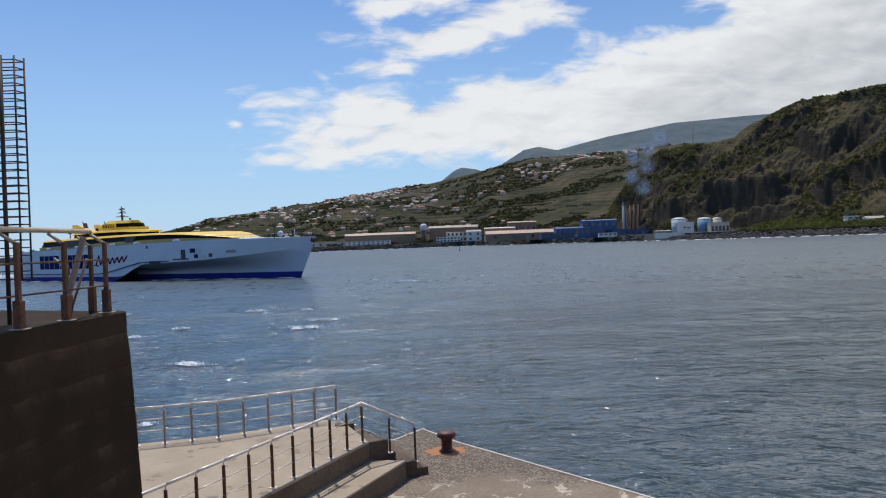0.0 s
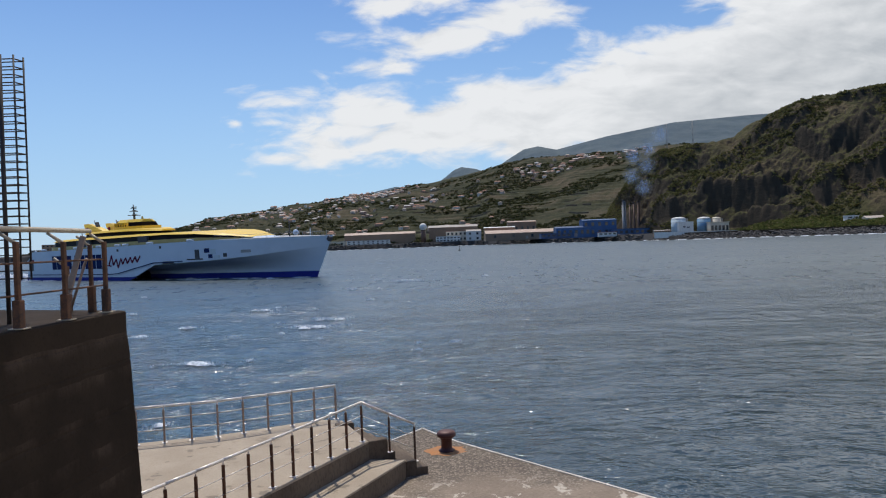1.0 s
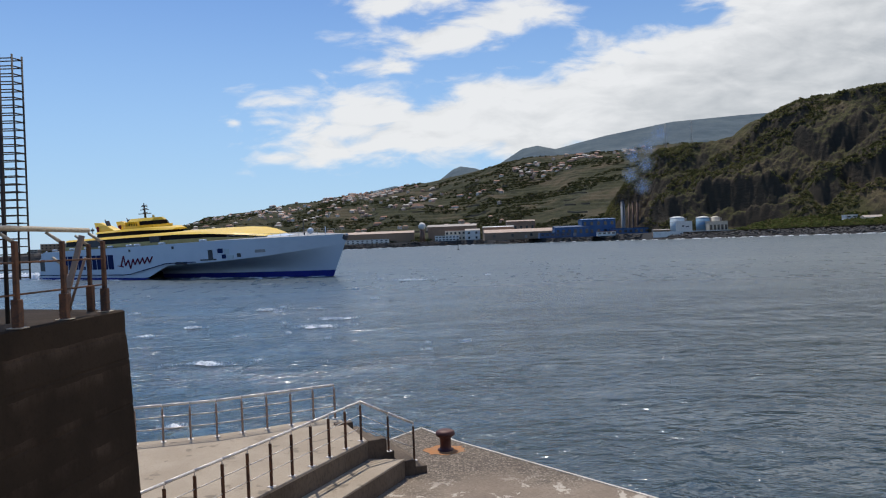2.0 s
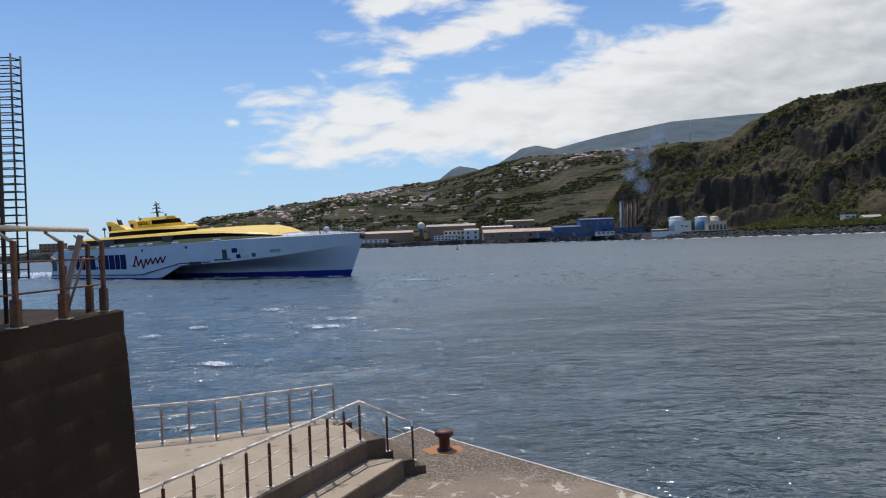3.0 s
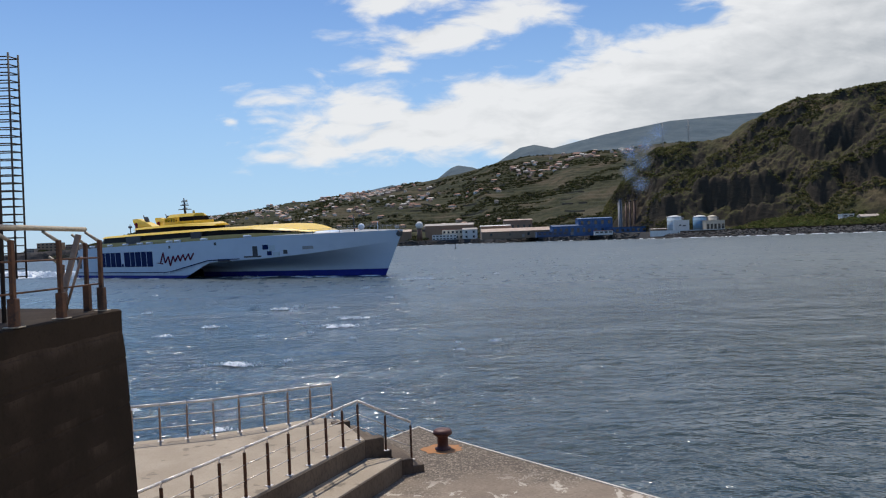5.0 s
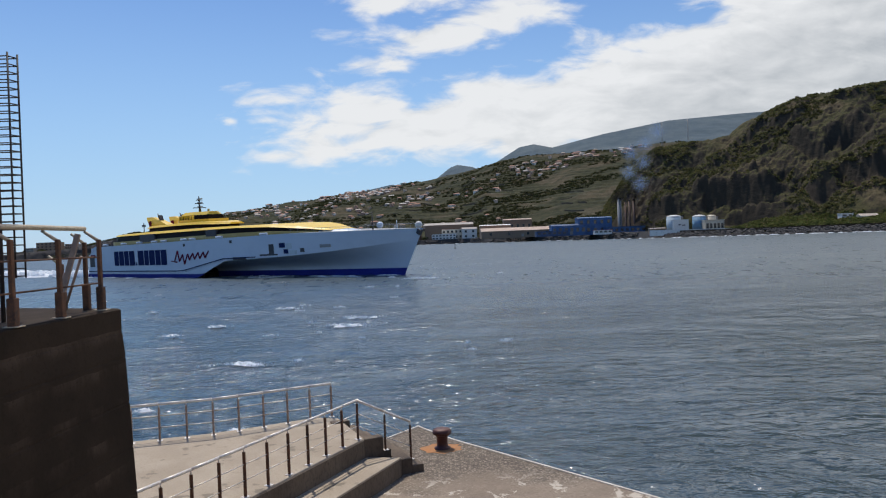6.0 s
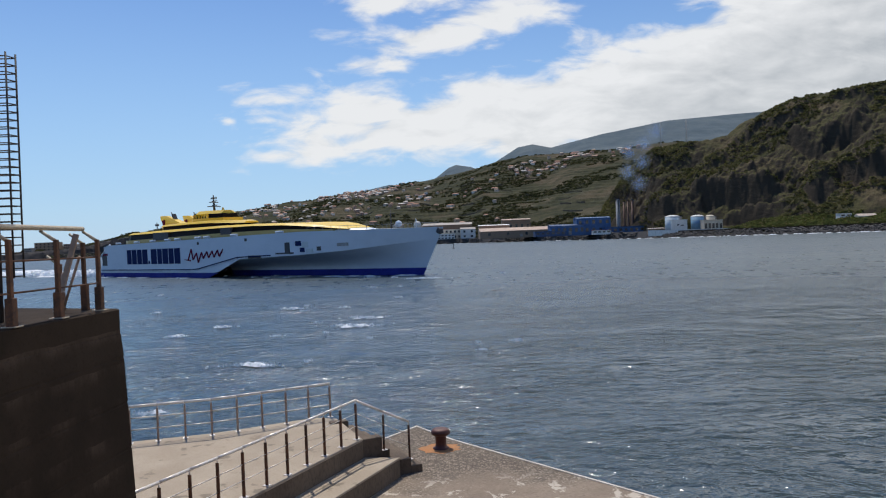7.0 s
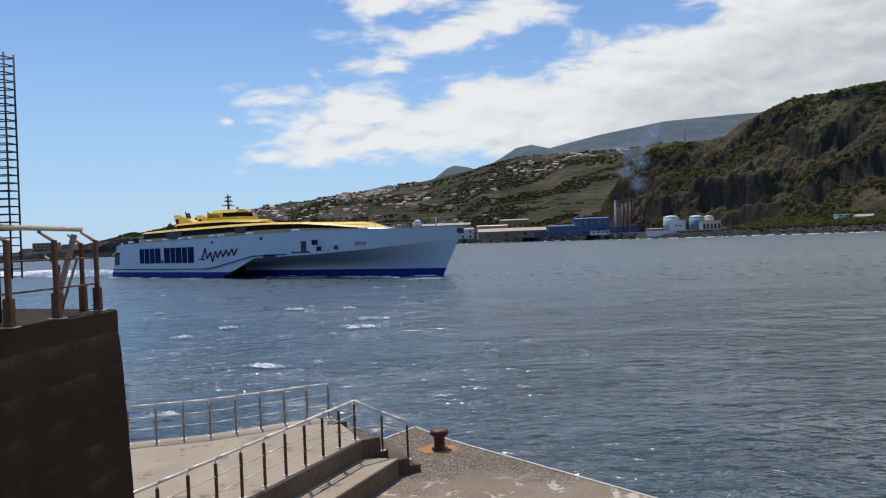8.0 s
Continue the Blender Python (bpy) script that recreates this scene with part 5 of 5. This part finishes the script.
def raked(s, y, z):
    return (s + 6.0 * max(z, 0) / 9.8 * (s / 121.0) ** 7 + 5.2 * max(z - 0.5, 0) / 9.0 * max(0, 1 - (s - 2.2) / 10.0) ** 1.5, y, z)


def hull_rings(zs_of, side, stations):
    return [[raked(s, side * y, z) for y, z in zs_of(s)] for s in stations]


def ferry():
    ob = thing("ferry", "white and yellow fast trimaran ferry with a blue waterline", "ferry", ferry_pose(0))
    st = sorted(set([2.2, 2.8, 3.6, 4.8, 6.5, 9, 12, 20, 30, 40, 50, 58] + list(np.linspace(58, 75.5, 9)) + list(np.linspace(75.5, 121, 32))))
    BLUE = 1.5
    shell, boot, keel, keel_boot = bmesh.new(), bmesh.new(), bmesh.new(), bmesh.new()

    def strip(bm, rings):
        vs = [[bm.verts.new(p) for p in r] for r in rings]
        for a, b in zip(vs, vs[1:]):
            for i in range(len(a) - 1):
                f = bm.faces.new((a[i], a[i + 1], b[i + 1], b[i]))
                f.smooth = True
    for side in (-1, 1):
        def outer(s):
            lo = max(skirt(s), BLUE)
            hi = float(sheer(s))
            w = float(deck_half(s))
            wl = w * (1 - 0.10 * np.clip((s - 100) / 21, 0, 1))
            return [(w + (wl - w) * k / 5.0, hi + (lo - hi) * k / 5.0) for k in range(6)]
        strip(shell, hull_rings(outer, side, st))
        strip(boot, hull_rings(lambda s: [(15.0, BLUE), (15.0, min(max(skirt(s), -1.2), BLUE))], side, [s for s in st if s <= 68]))

        def inner(s):
            zb = max(skirt(s), 4.2) if s < 75.5 else skirt(s)
            w, yw = float(deck_half(s)) * (1 - 0.10 * float(np.clip((s - 100) / 21, 0, 1))), float(water_half(s))
            k = float(np.clip((s - 92) / 29, 0, 1))
            pts = []
            for j in range(9):
                t = j / 8.0
                zz = zb + (BLUE - zb) * t
                bulge = (1 - t) ** (2.6 - 1.3 * k)
                pts.append((yw + (w - yw) * bulge, zz - (1 - k) * 0.5 * math.sin(math.pi * min(1, t * 2)) * 0.3))
            return pts
        strip(keel, hull_rings(inner, side, [s for s in st if s >= 56]))
        strip(keel_boot, hull_rings(lambda s: [(float(water_half(s)), BLUE), (float(water_half(s)) * 0.97, 0.3), (float(water_half(s)) * 0.9, -1.2)], side, [s for s in st if s >= 56]))
    part("hull_side", shell, HULL_WHITE, ob, "white-painted upper hull")
    part("outrigger_boot", boot, BOOT_BLUE, ob, "deep blue waterline band")
    part("main_hull", keel, HULL_WHITE, ob, "white flared central hull")
    part("main_hull_boot", keel_boot, BOOT_BLUE, ob, "deep blue lower bow")
    # decks, stern and inner faces that close the hull
    deck = bmesh.new()
    strip(deck, [[raked(s, -float(deck_half(s)), float(sheer(s)) - 0.02), raked(s, float(deck_half(s)), float(sheer(s)) - 0.02)] for s in st])
    part("deck", deck, DECK_GREY, ob)
    under = bmesh.new()
    strip(under, [[(s, -14.95, 4.2), (s, 14.95, 4.2)] for s in (4.5, 20, 40, 58, 75)])
    part("wet_deck", under, SHIP_DARK, ob)
    for sgn in (-1, 1):
        bm = box(2.6, sgn * 10.5 - 0.2, -1.2, 59, sgn * 10.5 + 0.2, 4.3)
        part("outrigger_wall", bm, SHIP_DARK, ob)
    part("transom", box(5.6, -14.9, 0.5, 6.0, 14.9, 9.2), HULL_WHITE, ob)
    # stern opening with its raking frame
    part("stern_opening", box(4.6, -15.06, 3.6, 7.6, -14.7, 6.6, 0, Matrix.Identity(4)), SHIP_DARK, ob, "dark mooring deck opening")
    part("stern_frame", tube((4.0, -15.1, 6.4), (9.0, -14.6, 9.8), 0.28), HULL_WHITE, ob)
    part("stern_stripe", box(4.6, -15.08, 6.6, 8.2, -15.0, 7.2), WINE, ob, "red trim")
    # dark rubbing line along the outrigger and up the step
    line = [Vector(raked(s, -15.06, 2.3)) for s in (2.6, 20, 40, 54)] + [Vector((57.5, -15.06, 2.5)), Vector((75, -15.06, 5.2)), Vector((88, -15.0, 5.45))]
    part("rubbing_line", bent_tube(line, 0.13, 6), NAVY, ob)
    white = [p + Vector((0, -0.03, -0.35)) for p in line[:-1]]
    part("fender_line", bent_tube(white, 0.10, 6), HULL_WHITE, ob)
    # lettering as plain blocks in place of the names
    widths = [2.6, 2.8, 2.6, 3.0, 1.0, 3.2, 2.4, 3.0, 2.6, 3.0]
    x = 20.2
    for w0 in widths:
        h = 0.9 if w0 == 1.0 else 4.1
        part("letter_block", box(x, -15.09, 3.9, x + w0 - 0.15, -14.98, 3.9 + h, 0.02), NAVY, ob, "navy blue block in place of a letter")
        x += w0 + (0.6 if w0 == 1.0 else 0.28)
    # a slanting scribble in place of the script
    points = [Vector((53.0 + 1.2 * i + (0.5 if i % 2 else 0.0), -15.07, 5.5 + 0.07 * i + (1.0 if i % 2 else -1.0) * (2.0 if i == 1 else 1.7 if i == 4 else 0.8))) for i in range(14)]
    for a, b in zip(points, points[1:]):
        part("script_stroke", tube(a, b, 0.21, 0.17, 8), WINE, ob, "wine red stroke in place of script")
    part("script_stroke", tube((51.2, -15.07, 4.9), (54.2, -15.07, 4.6), 0.08, 0.2, 8), WINE, ob, "wine red stroke in place of script")

    def side_y(s):
        return -float(deck_half(s)) - 0.05
    # emblem, doors and vents on the side
    for x0, x1, z0, z1, mat, lab in ((91.0, 92.4, 5.9, 8.2, SHIP_DARK, "dark boarding door"), (94.0, 95.6, 7.3, 8.4, NAVY, "blue emblem shape"), (95.8, 97.4, 6.9, 8.2, P_TANK, "blue emblem shape"), (95.2, 96.4, 5.9, 6.9, NAVY, "blue emblem shape"), (96.8, 98.6, 5.7, 6.6, P_TANK, "blue emblem shape"), (99.6, 100.6, 6.1, 7.0, SHIP_DARK, "dark hatch"),
                                     (88.2, 93.4, 5.6, 5.95, SHIP_DARK, "dark sill"), (79.0, 83.4, 4.75, 5.5, SHIP_DARK, "dark vent"), (57.6, 58.4, 8.6, 9.3, SHIP_DARK, "dark scuttle"), (78.0, 78.8, 8.9, 9.6, SHIP_DARK, "dark scuttle"), (104.5, 107.0, 6.9, 7.6, DECK_GREY, "grey vent"),
                                     (109.6, 113.4, 9.0, 9.35, DECK_GREY, "bar in place of the ship's name"), (114.2, 116.4, 9.05, 9.4, DECK_GREY, "bar in place of the ship's name"), (117.0, 117.6, 9.0, 9.5, SHIP_DARK, "dark hawse hole"), (98.4, 100.4, 10.05, 10.3, SHIP_DARK, "dark vent")):
        n = 3
        bm = bmesh.new()
        for i in range(n):
            a, b = x0 + (x1 - x0) * i / n, x0 + (x1 - x0) * (i + 1) / n
            sa, sb = a - 3.5 * (a / 121) ** 7, b - 3.5 * (b / 121) ** 7
            pa, pb = side_y(sa), side_y(sb)
            v = [bm.verts.new(c) for c in ((a, pa - 0.05, z0), (b, pb - 0.05, z0), (b, pb - 0.05, z1), (a, pa - 0.05, z1), (a, pa + 0.4, z0), (b, pb + 0.4, z0), (b, pb + 0.4, z1), (a, pa + 0.4, z1))]
            for f in ((0, 1, 2, 3), (4, 7, 6, 5), (0, 4, 5, 1), (3, 2, 6, 7), (0, 3, 7, 4), (1, 5, 6, 2)):
                bm.faces.new([v[k] for k in f])
        part({"dark": "hatch", "blue": "emblem", "grey": "vent", "bar ": "name_bar"}[lab[:4]], bm, mat, ob, lab)

    # superstructure: (stations along, inset, low, high) in tiers
    def tier(name, stations, zlo, zhi, mat, label="", inset=(0, 0)):
        rings = []
        for s, w in stations:
            lo, hi = zlo(s), zhi(s)
            s = min(s, 66 + (s - 66) * 0.82)
            rings.append([(s, -w + inset[0], lo), (s, -w + inset[1], hi), (s, w - inset[1], hi), (s, w - inset[0], lo)])
        return part(name, loft(rings, True, True), mat, ob, label)
    lin = lambda pts: (lambda s: float(np.interp(s, [p[0] for p in pts], [p[1] for p in pts])))
    base = [(15, 12.5), (18, 13.4), (40, 13.6), (66, 13.5), (80, 12.4), (92, 10.2), (100, 7.8), (106, 5.4)]
    tier("saloon_base", base, lin([(9, 9.3), (106, 9.8)]), lin([(9, 10.6), (66, 11.2), (90, 11.3), (106, 10.7)]), SHIP_OCHRE, "ochre base of the saloon deck")
    glass = [(16.5, 12.3), (19, 13.2), (40, 13.4), (66, 13.3), (80, 12.2), (92, 10.0), (100, 7.6), (107, 4.6)]
    tier("saloon_glazing", glass, lin([(8, 10.6), (66, 11.2), (90, 11.3), (107, 10.6)]), lin([(8, 12.2), (66, 12.5), (88, 12.5), (100, 11.6), (107, 10.9)]), SHIP_GLASS, "dark continuous saloon windows", (0, 0.4))
    roof = [(15.5, 12.0), (18.5, 13.2), (40, 13.6), (66, 13.5), (80, 12.4), (92, 10.2), (100, 7.8), (110, 4.0)]
    tier("saloon_roof", roof, lin([(6, 12.2), (66, 12.5), (88, 12.5), (100, 11.6), (110, 10.6)]), lin([(6, 12.5), (30, 13.0), (70, 13.1), (88, 12.9), (100, 12.0), (110, 10.8)]), SHIP_YELLOW, "yellow saloon roof edge", (0, 1.0))
    tier("foredeck_hood", [(98, 6.6), (104, 5.8), (110, 4.2), (116, 2.4)], lin([(98, 10.2), (116, 10.0)]), lin([(98, 11.9), (104, 11.3), (110, 10.75), (116, 10.3)]), HULL_WHITE, "cream sloping hood over the foredeck", (0, 1.2))
    tier("pillar", [(33, 13.66), (41, 13.66)], lambda s: 10.3, lambda s: 12.4, SHIP_DARK)
    tier("pillar", [(66, 13.56), (71, 13.3)], lambda s: 10.8, lambda s: 12.5, SHIP_DARK)
    up = [(26, 6.5), (29, 8.6), (43, 8.8), (50, 7.0), (57, 3.2)]
    tier("lounge_glazing", up, lambda s: 12.9, lin([(19, 14.0), (50, 14.3), (62, 13.7)]), SHIP_GLASS, "dark upper lounge windows", (0, 0.4))
    tier("upper_roof", [(25, 6.8), (29, 9.0), (43, 9.2), (51, 7.2), (60, 2.4)], lin([(17, 14.0), (50, 14.3), (65, 13.6)]), lin([(17, 14.4), (50, 15.0), (65, 14.0)]), SHIP_YELLOW, "yellow upper roof with a drooping nose", (0, 0.8))
    tier("bridge_base", [(38.5, 4.8), (41.0, 6.0), (47, 5.8), (51.5, 3.2)], lambda s: 14.6, lambda s: 15.7, SHIP_YELLOW)
    tier("bridge_glazing", [(39.2, 4.4), (41.5, 5.6), (46.5, 5.4), (50.2, 2.8)], lambda s: 15.6, lambda s: 16.9, SHIP_GLASS, "dark bridge windows", (0, 0.7))
    tier("bridge_roof", [(38.8, 4.0), (41.0, 5.2), (46.0, 5.0), (49.2, 2.3)], lambda s: 16.8, lambda s: 17.8, SHIP_YELLOW, "yellow bridge roof", (0, 1.3))
    for i in range(6):
        part("mullion", box(40.6 + i * 1.3, -5.65, 15.6, 40.8 + i * 1.3, -5.0, 16.9), SHIP_YELLOW, ob)
    # funnels with raked fins
    for y in (-3.6, 3.6):
        rings = []
        for z, x0, x1, w in ((13.0, 24.0, 36.0, 2.2), (15.2, 23.6, 31.5, 1.9), (16.4, 22.0, 27.5, 1.5), (17.5, 20.6, 23.2, 0.9)):
            rings.append([(x0, y - w, z), (x1, y - w * 0.6, z), (x1, y + w * 0.6, z), (x0, y + w, z)])
        fun = part("funnel", loft(rings, True, True), SHIP_YELLOW, ob, "yellow raked funnel")
        part("stripe", box(-0.5, y - 2.02, 0, 0.5, y - 1.6, 2.4, 0.0, pose(24.8, 0, 13.9, 0, -22, 0)), WINE, fun, "red funnel stripe")
        part("exhaust", tube((26.6, y, 16.2), (25.6, y, 18.4), 0.22, 0.14), SHIP_DARK, fun)
        part("fin", box(-0.1, y - 0.5, 0, 0.45, y + 0.5, 1.7, 0, pose(27.6, 0, 16.2, 0, -30, 0)), SHIP_DARK, fun)
    # masts, radars, radome, rafts, anchor
    part("mast", tube((42.5, 0, 17.2), (42.3, 0, 22.4), 0.38, 0.14), SHIP_DARK, ob, "dark signal mast")
    for z, w0 in ((19.0, 2.0), (20.2, 1.3), (21.2, 0.9)):
        part("yard", box(42.2, -w0, z, 42.6, w0, z + 0.22), SHIP_DARK, ob)
        part("radar", box(41.6, -0.2, z + 0.3, 43.8, 0.2, z + 0.55), DECK_GREY, ob)
    part("mast", tube((46.8, 0, 17.2), (46.8, 0, 18.6), 0.4, 0.3), SHIP_OCHRE, ob)
    part("mast", tube((4.5, 3, 9.4), (4.5, 3, 16.2), 0.22, 0.12), SHIP_DARK, ob, "aft light mast")
    part("mast_lamp", box(3.9, 2.6, 15.0, 5.0, 3.4, 15.7, 0.1), SHIP_DARK, ob)
    part("mast", tube((112, 0, 10.0), (112, 0, 14.2), 0.16, 0.08), SHIP_DARK, ob, "dark foremast")
    part("mast", tube((119.5, 0, 10.0), (119.5, 0, 12.0), 0.12, 0.08), HULL_WHITE, ob)
    bm = bmesh.new()
    bmesh.ops.create_uvsphere(bm, u_segments=16, v_segments=10, radius=0.75, matrix=Matrix.Translation((114.3, 0, 11.1)))
    part("radome", bm, HULL_WHITE, ob, "white ball radome", True)
    part("anchor", box(-0.5, -0.5, -0.6, 0.5, 0.5, 0.6, 0.15, pose(126.2, -0.2, 9.2, 0, 30, 0)), SHIP_DARK, ob, "black bow anchor")
    for k, s in enumerate((13, 24, 33, 41, 46, 56, 60, 72, 88)):
        y = side_y(s)
        part("life_raft", tube((s, y + 0.5, 9.95 + 0.008 * s), (s + 2.6, y + 0.5, 9.95 + 0.008 * s), 0.27, sides=12), HULL_WHITE, ob, "white life raft canister")
    for side in (-1, 1):
        bm = bmesh.new()
        pts = [Vector(raked(s, side * (float(deck_half(s)) - 0.1), float(sheer(s)) + 1.0)) for s in np.linspace(96, 119, 14)]
        for a, b in zip(pts, pts[1:]):
            add_tube(bm, a, b, 0.04, sides=5)
            add_tube(bm, a, a - Vector((0, 0, 1.0)), 0.035, sides=5)
        part("deck_rail", bm, DECK_GREY, ob)
    return ob


def ferry_foam():
    """Wake astern, spray along the side and bow ripples: one rigid drift of foam that goes with the ship."""
    ob = thing("wake", "white churned wake and spray along the ferry", "wake", ferry_pose(0), kind="stuff")
    r = random.Random(8)
    for k in range(230):
        d = r.uniform(0, 1) ** 1.2 * 240
        y = r.gauss(0, 5.0 + d * 0.04) - d * 0.08
        part("foam", foam_patch(r.uniform(10, 24), r.uniform(3.5, 7.5), r.uniform(0.6, 1.5) * max(0.45, 1 - d / 330), 100 + k), FOAM, ob).matrix_basis = pose(-1 - d, y, 0.0, 0, 0, r.uniform(-15, 15))
    for k in range(60):
        d = r.uniform(-2, 34)
        part("foam", foam_patch(r.uniform(4, 10), r.uniform(1.2, 3.0), r.uniform(1.2, 2.6) * (1 - d / 60), 200 + k), FOAM, ob).matrix_basis = pose(3 - d, r.uniform(-14, 14) - d * 0.05, 0.0, 0, 0, r.uniform(0, 45))
    for k in range(190):
        d = r.uniform(0, 1) ** 1.4 * 120
        part("spray", foam_spray(r.uniform(4, 11), r.uniform(0.8, 2.4) * (1 - d / 220), 800 + k), FOAM, ob).matrix_basis = pose(2 - d, r.uniform(-15, 9) - d * 0.08, 0.0, 0, 0, r.uniform(10, 75))
    for k in range(26):
        x = r.uniform(2, 114)
        y = -15.6 - r.uniform(0, 3.5) if x < 60 else -float(water_half(x)) - r.uniform(0.6, 8.5)
        part("foam", foam_bits(r.uniform(1.5, 5), r.uniform(0.8, 2.0), 110, 300 + k), FOAM, ob).matrix_basis = pose(x, y, 0.0, 0, 0, r.uniform(-8, 8))
    for k in range(14):
        d = r.uniform(0, 26)
        part("foam", foam_patch(r.uniform(1.5, 4.5), r.uniform(0.15, 0.4), 0.25, 400 + k), FOAM, ob).matrix_basis = pose(121 - d, -1.0 - d * 0.35 + r.uniform(-0.8, 0.8), 0.0, 0, 0, 20)
    return ob


ferry_ob = ferry()
wake_ob = ferry_foam()


# ---- white caps and smoke ----
def breaker(length, width, y, seed):
    """A breaking crest: a few ragged low mounds of foam and flecks torn off round them."""
    bm = foam_bits(length * 1.3, width, y, seed)
    r = random.Random(seed)
    for k in range(int(length * 1.6) if length > 1.1 else 0):
        cx, cy, size = r.gauss(0, 0.24) * length, r.gauss(0, 0.22) * width, r.uniform(0.16, 0.42) * min(1.0, 0.35 + length * 0.3)
        hub = bm.verts.new((cx, cy, size * r.uniform(0.45, 0.7)))
        rim = [bm.verts.new((cx + size * 1.9 * math.cos(q) * r.uniform(0.5, 1.2), cy + size * math.sin(q) * r.uniform(0.6, 1.2), -0.03)) for q in np.linspace(0, 2 * math.pi, 12)[:-1]]
        for j in range(11):
            bm.faces.new((hub, rim[j], rim[(j + 1) % 11]))
    return bm



def whitecaps():
    """Small breaking crests that drift with the waves."""
    r = random.Random(12)
    out = []
    spots = [(-9.6, 64.6, 4.2, 1.6), (-21.9, 67.5, 1.8, 0.9), (-18.5, 83.8, 2.4, 1.0), (-9.9, 29.1, 1.2, 0.5), (-5.4, 139.4, 5.0, 1.6), (-24.0, 61.7, 1.8, 1.2), (-13.4, 45.4, 3.2, 1.3), (-9.2, 71.1, 3.6, 1.3), (-15.3, 33.3, 1.2, 0.5)]
    for i in range(18):
        y = r.uniform(45, 150)
        spots.append((r.uniform(-0.42, 0.10) * y, y, r.uniform(0.3, 1.0) * (0.6 + y / 150), r.uniform(0.2, 0.5) * (0.6 + y / 110)))
    for k, (x, y, length, width) in enumerate(spots):
        ob = tagged(part("whitecap", breaker(length, width, y, 600 + k), FOAM), "small white breaking wave crest on the sea", "whitecap", "white caps", "stuff")
        out.append((ob, x, y, r.uniform(-14, 10)))
    return out


def smoke_material(name, tone, dense):
    m = bpy.data.materials.new(name)
    m.use_nodes = True
    n = Nodes(m.node_tree)
    co = n.add("ShaderNodeTexCoord").outputs["Object"]
    far = n.math("DIVIDE", n.add("ShaderNodeVectorMath", {0: co}, operation="LENGTH").outputs["Value"], n.math("MULTIPLY_ADD", n.noise(co, 0.08, 4.0, 0.6), 14.0, 8.0))
    thick = n.math("MULTIPLY", n.smooth(far, 1.0, 0.0, 0.0, dense), n.smooth(n.noise(co, 0.07, 4.0, 0.55, 0.6), 0.28, 0.68))
    d = n.add("ShaderNodeBsdfDiffuse", {"Color": rgb(*tone)})
    tr = n.add("ShaderNodeBsdfTranslucent", {"Color": rgb(*tone)})
    body = n.add("ShaderNodeMixShader", {0: 0.5, 1: d.outputs[0], 2: tr.outputs[0]})
    t = n.add("ShaderNodeBsdfTransparent")
    mixed = n.add("ShaderNodeMixShader", {0: thick, 1: t.outputs[0], 2: body.outputs[0]})
    n.add("ShaderNodeOutputMaterial", {0: mixed.outputs[0]})
    return m


def smoke():
    """Thin smoke that leans from the stacks, in soft rigid puffs."""
    blue, soot = smoke_material("thin_blue_smoke", (0.38, 0.52, 0.76), 0.36), smoke_material("dark_soot_smoke", (0.03, 0.03, 0.035), 0.5)
    r = random.Random(15)
    out = []
    # (bearing, height in 1300ths above the horizon, radius, dark)
    for k, (px, up, rad, dark) in enumerate(((1134, 68, 9, 1), (1116, 70, 9, 1), (1100, 66, 8, 1), (1140, 88, 12, 0), (1124, 110, 13, 0), (1146, 126, 14, 0), (1128, 144, 13, 0), (1154, 158, 14, 0), (1176, 180, 14, 0))):
        bm = bmesh.new()
        for tilt, spin in ((90, 0), (70, 40), (110, -35)):
            bmesh.ops.create_circle(bm, cap_ends=True, cap_tris=True, segments=20, radius=14.0, matrix=pose(0, 0, 0, 0, 0, spin) @ pose(0, 0, 0, tilt, 0, 0))
        bmesh.ops.scale(bm, verts=bm.verts, vec=((rad + 6) / 14,) * 3)
        ob = tagged(part("smoke_puff", bm, soot if dark else blue, None, smooth=True), "dark soot at the stacks' mouths" if dark else "thin blue-grey smoke drifting from the stacks", "smoke", "smoke")
        out.append((ob, (px - 783) / 1300.0 * 985, 985 + r.uniform(-6, 6), 7.2 + 985 * up / 1300.0 - 3))
    return out


caps = whitecaps()
puffs = smoke()


# ---- motion of things ----
def motions():
    heels = [(0, 0.9), (0.5, 1.25), (1, 2.0), (1.5, 3.0), (2.2, 3.85), (3, 4.15), (3.5, 3.95), (4, 3.6), (4.5, 3.2), (5.2, 2.65), (6, 2.0), (6.5, 1.4), (7, 0.9), (7.5, 0.4), (8, 0.0)]
    walk(ferry_ob, [(t, ferry_pose(t, heel)) for t, heel in heels])
    walk(wake_ob, [(float(t), ferry_pose(t)) for t in range(9)])
    drift = (0.75, -0.35)
    walk(water, [(t, pose(drift[0] * (t - 4), drift[1] * (t - 4), 0)) for t in (0.0, 4.0, 8.0)])
    for ob, x, y, turn in caps:
        walk(ob, [(t, pose(x + drift[0] * (t - 4), y + drift[1] * (t - 4), 0.11, 0, 0, turn)) for t in (0.0, 8.0)])
    for ob, x, y, z in puffs:
        walk(ob, [(t, pose(x + 0.35 * t, y, z + 0.5 * t, 0, 0, 2.0 * t)) for t in (0.0, 8.0)])


motions()
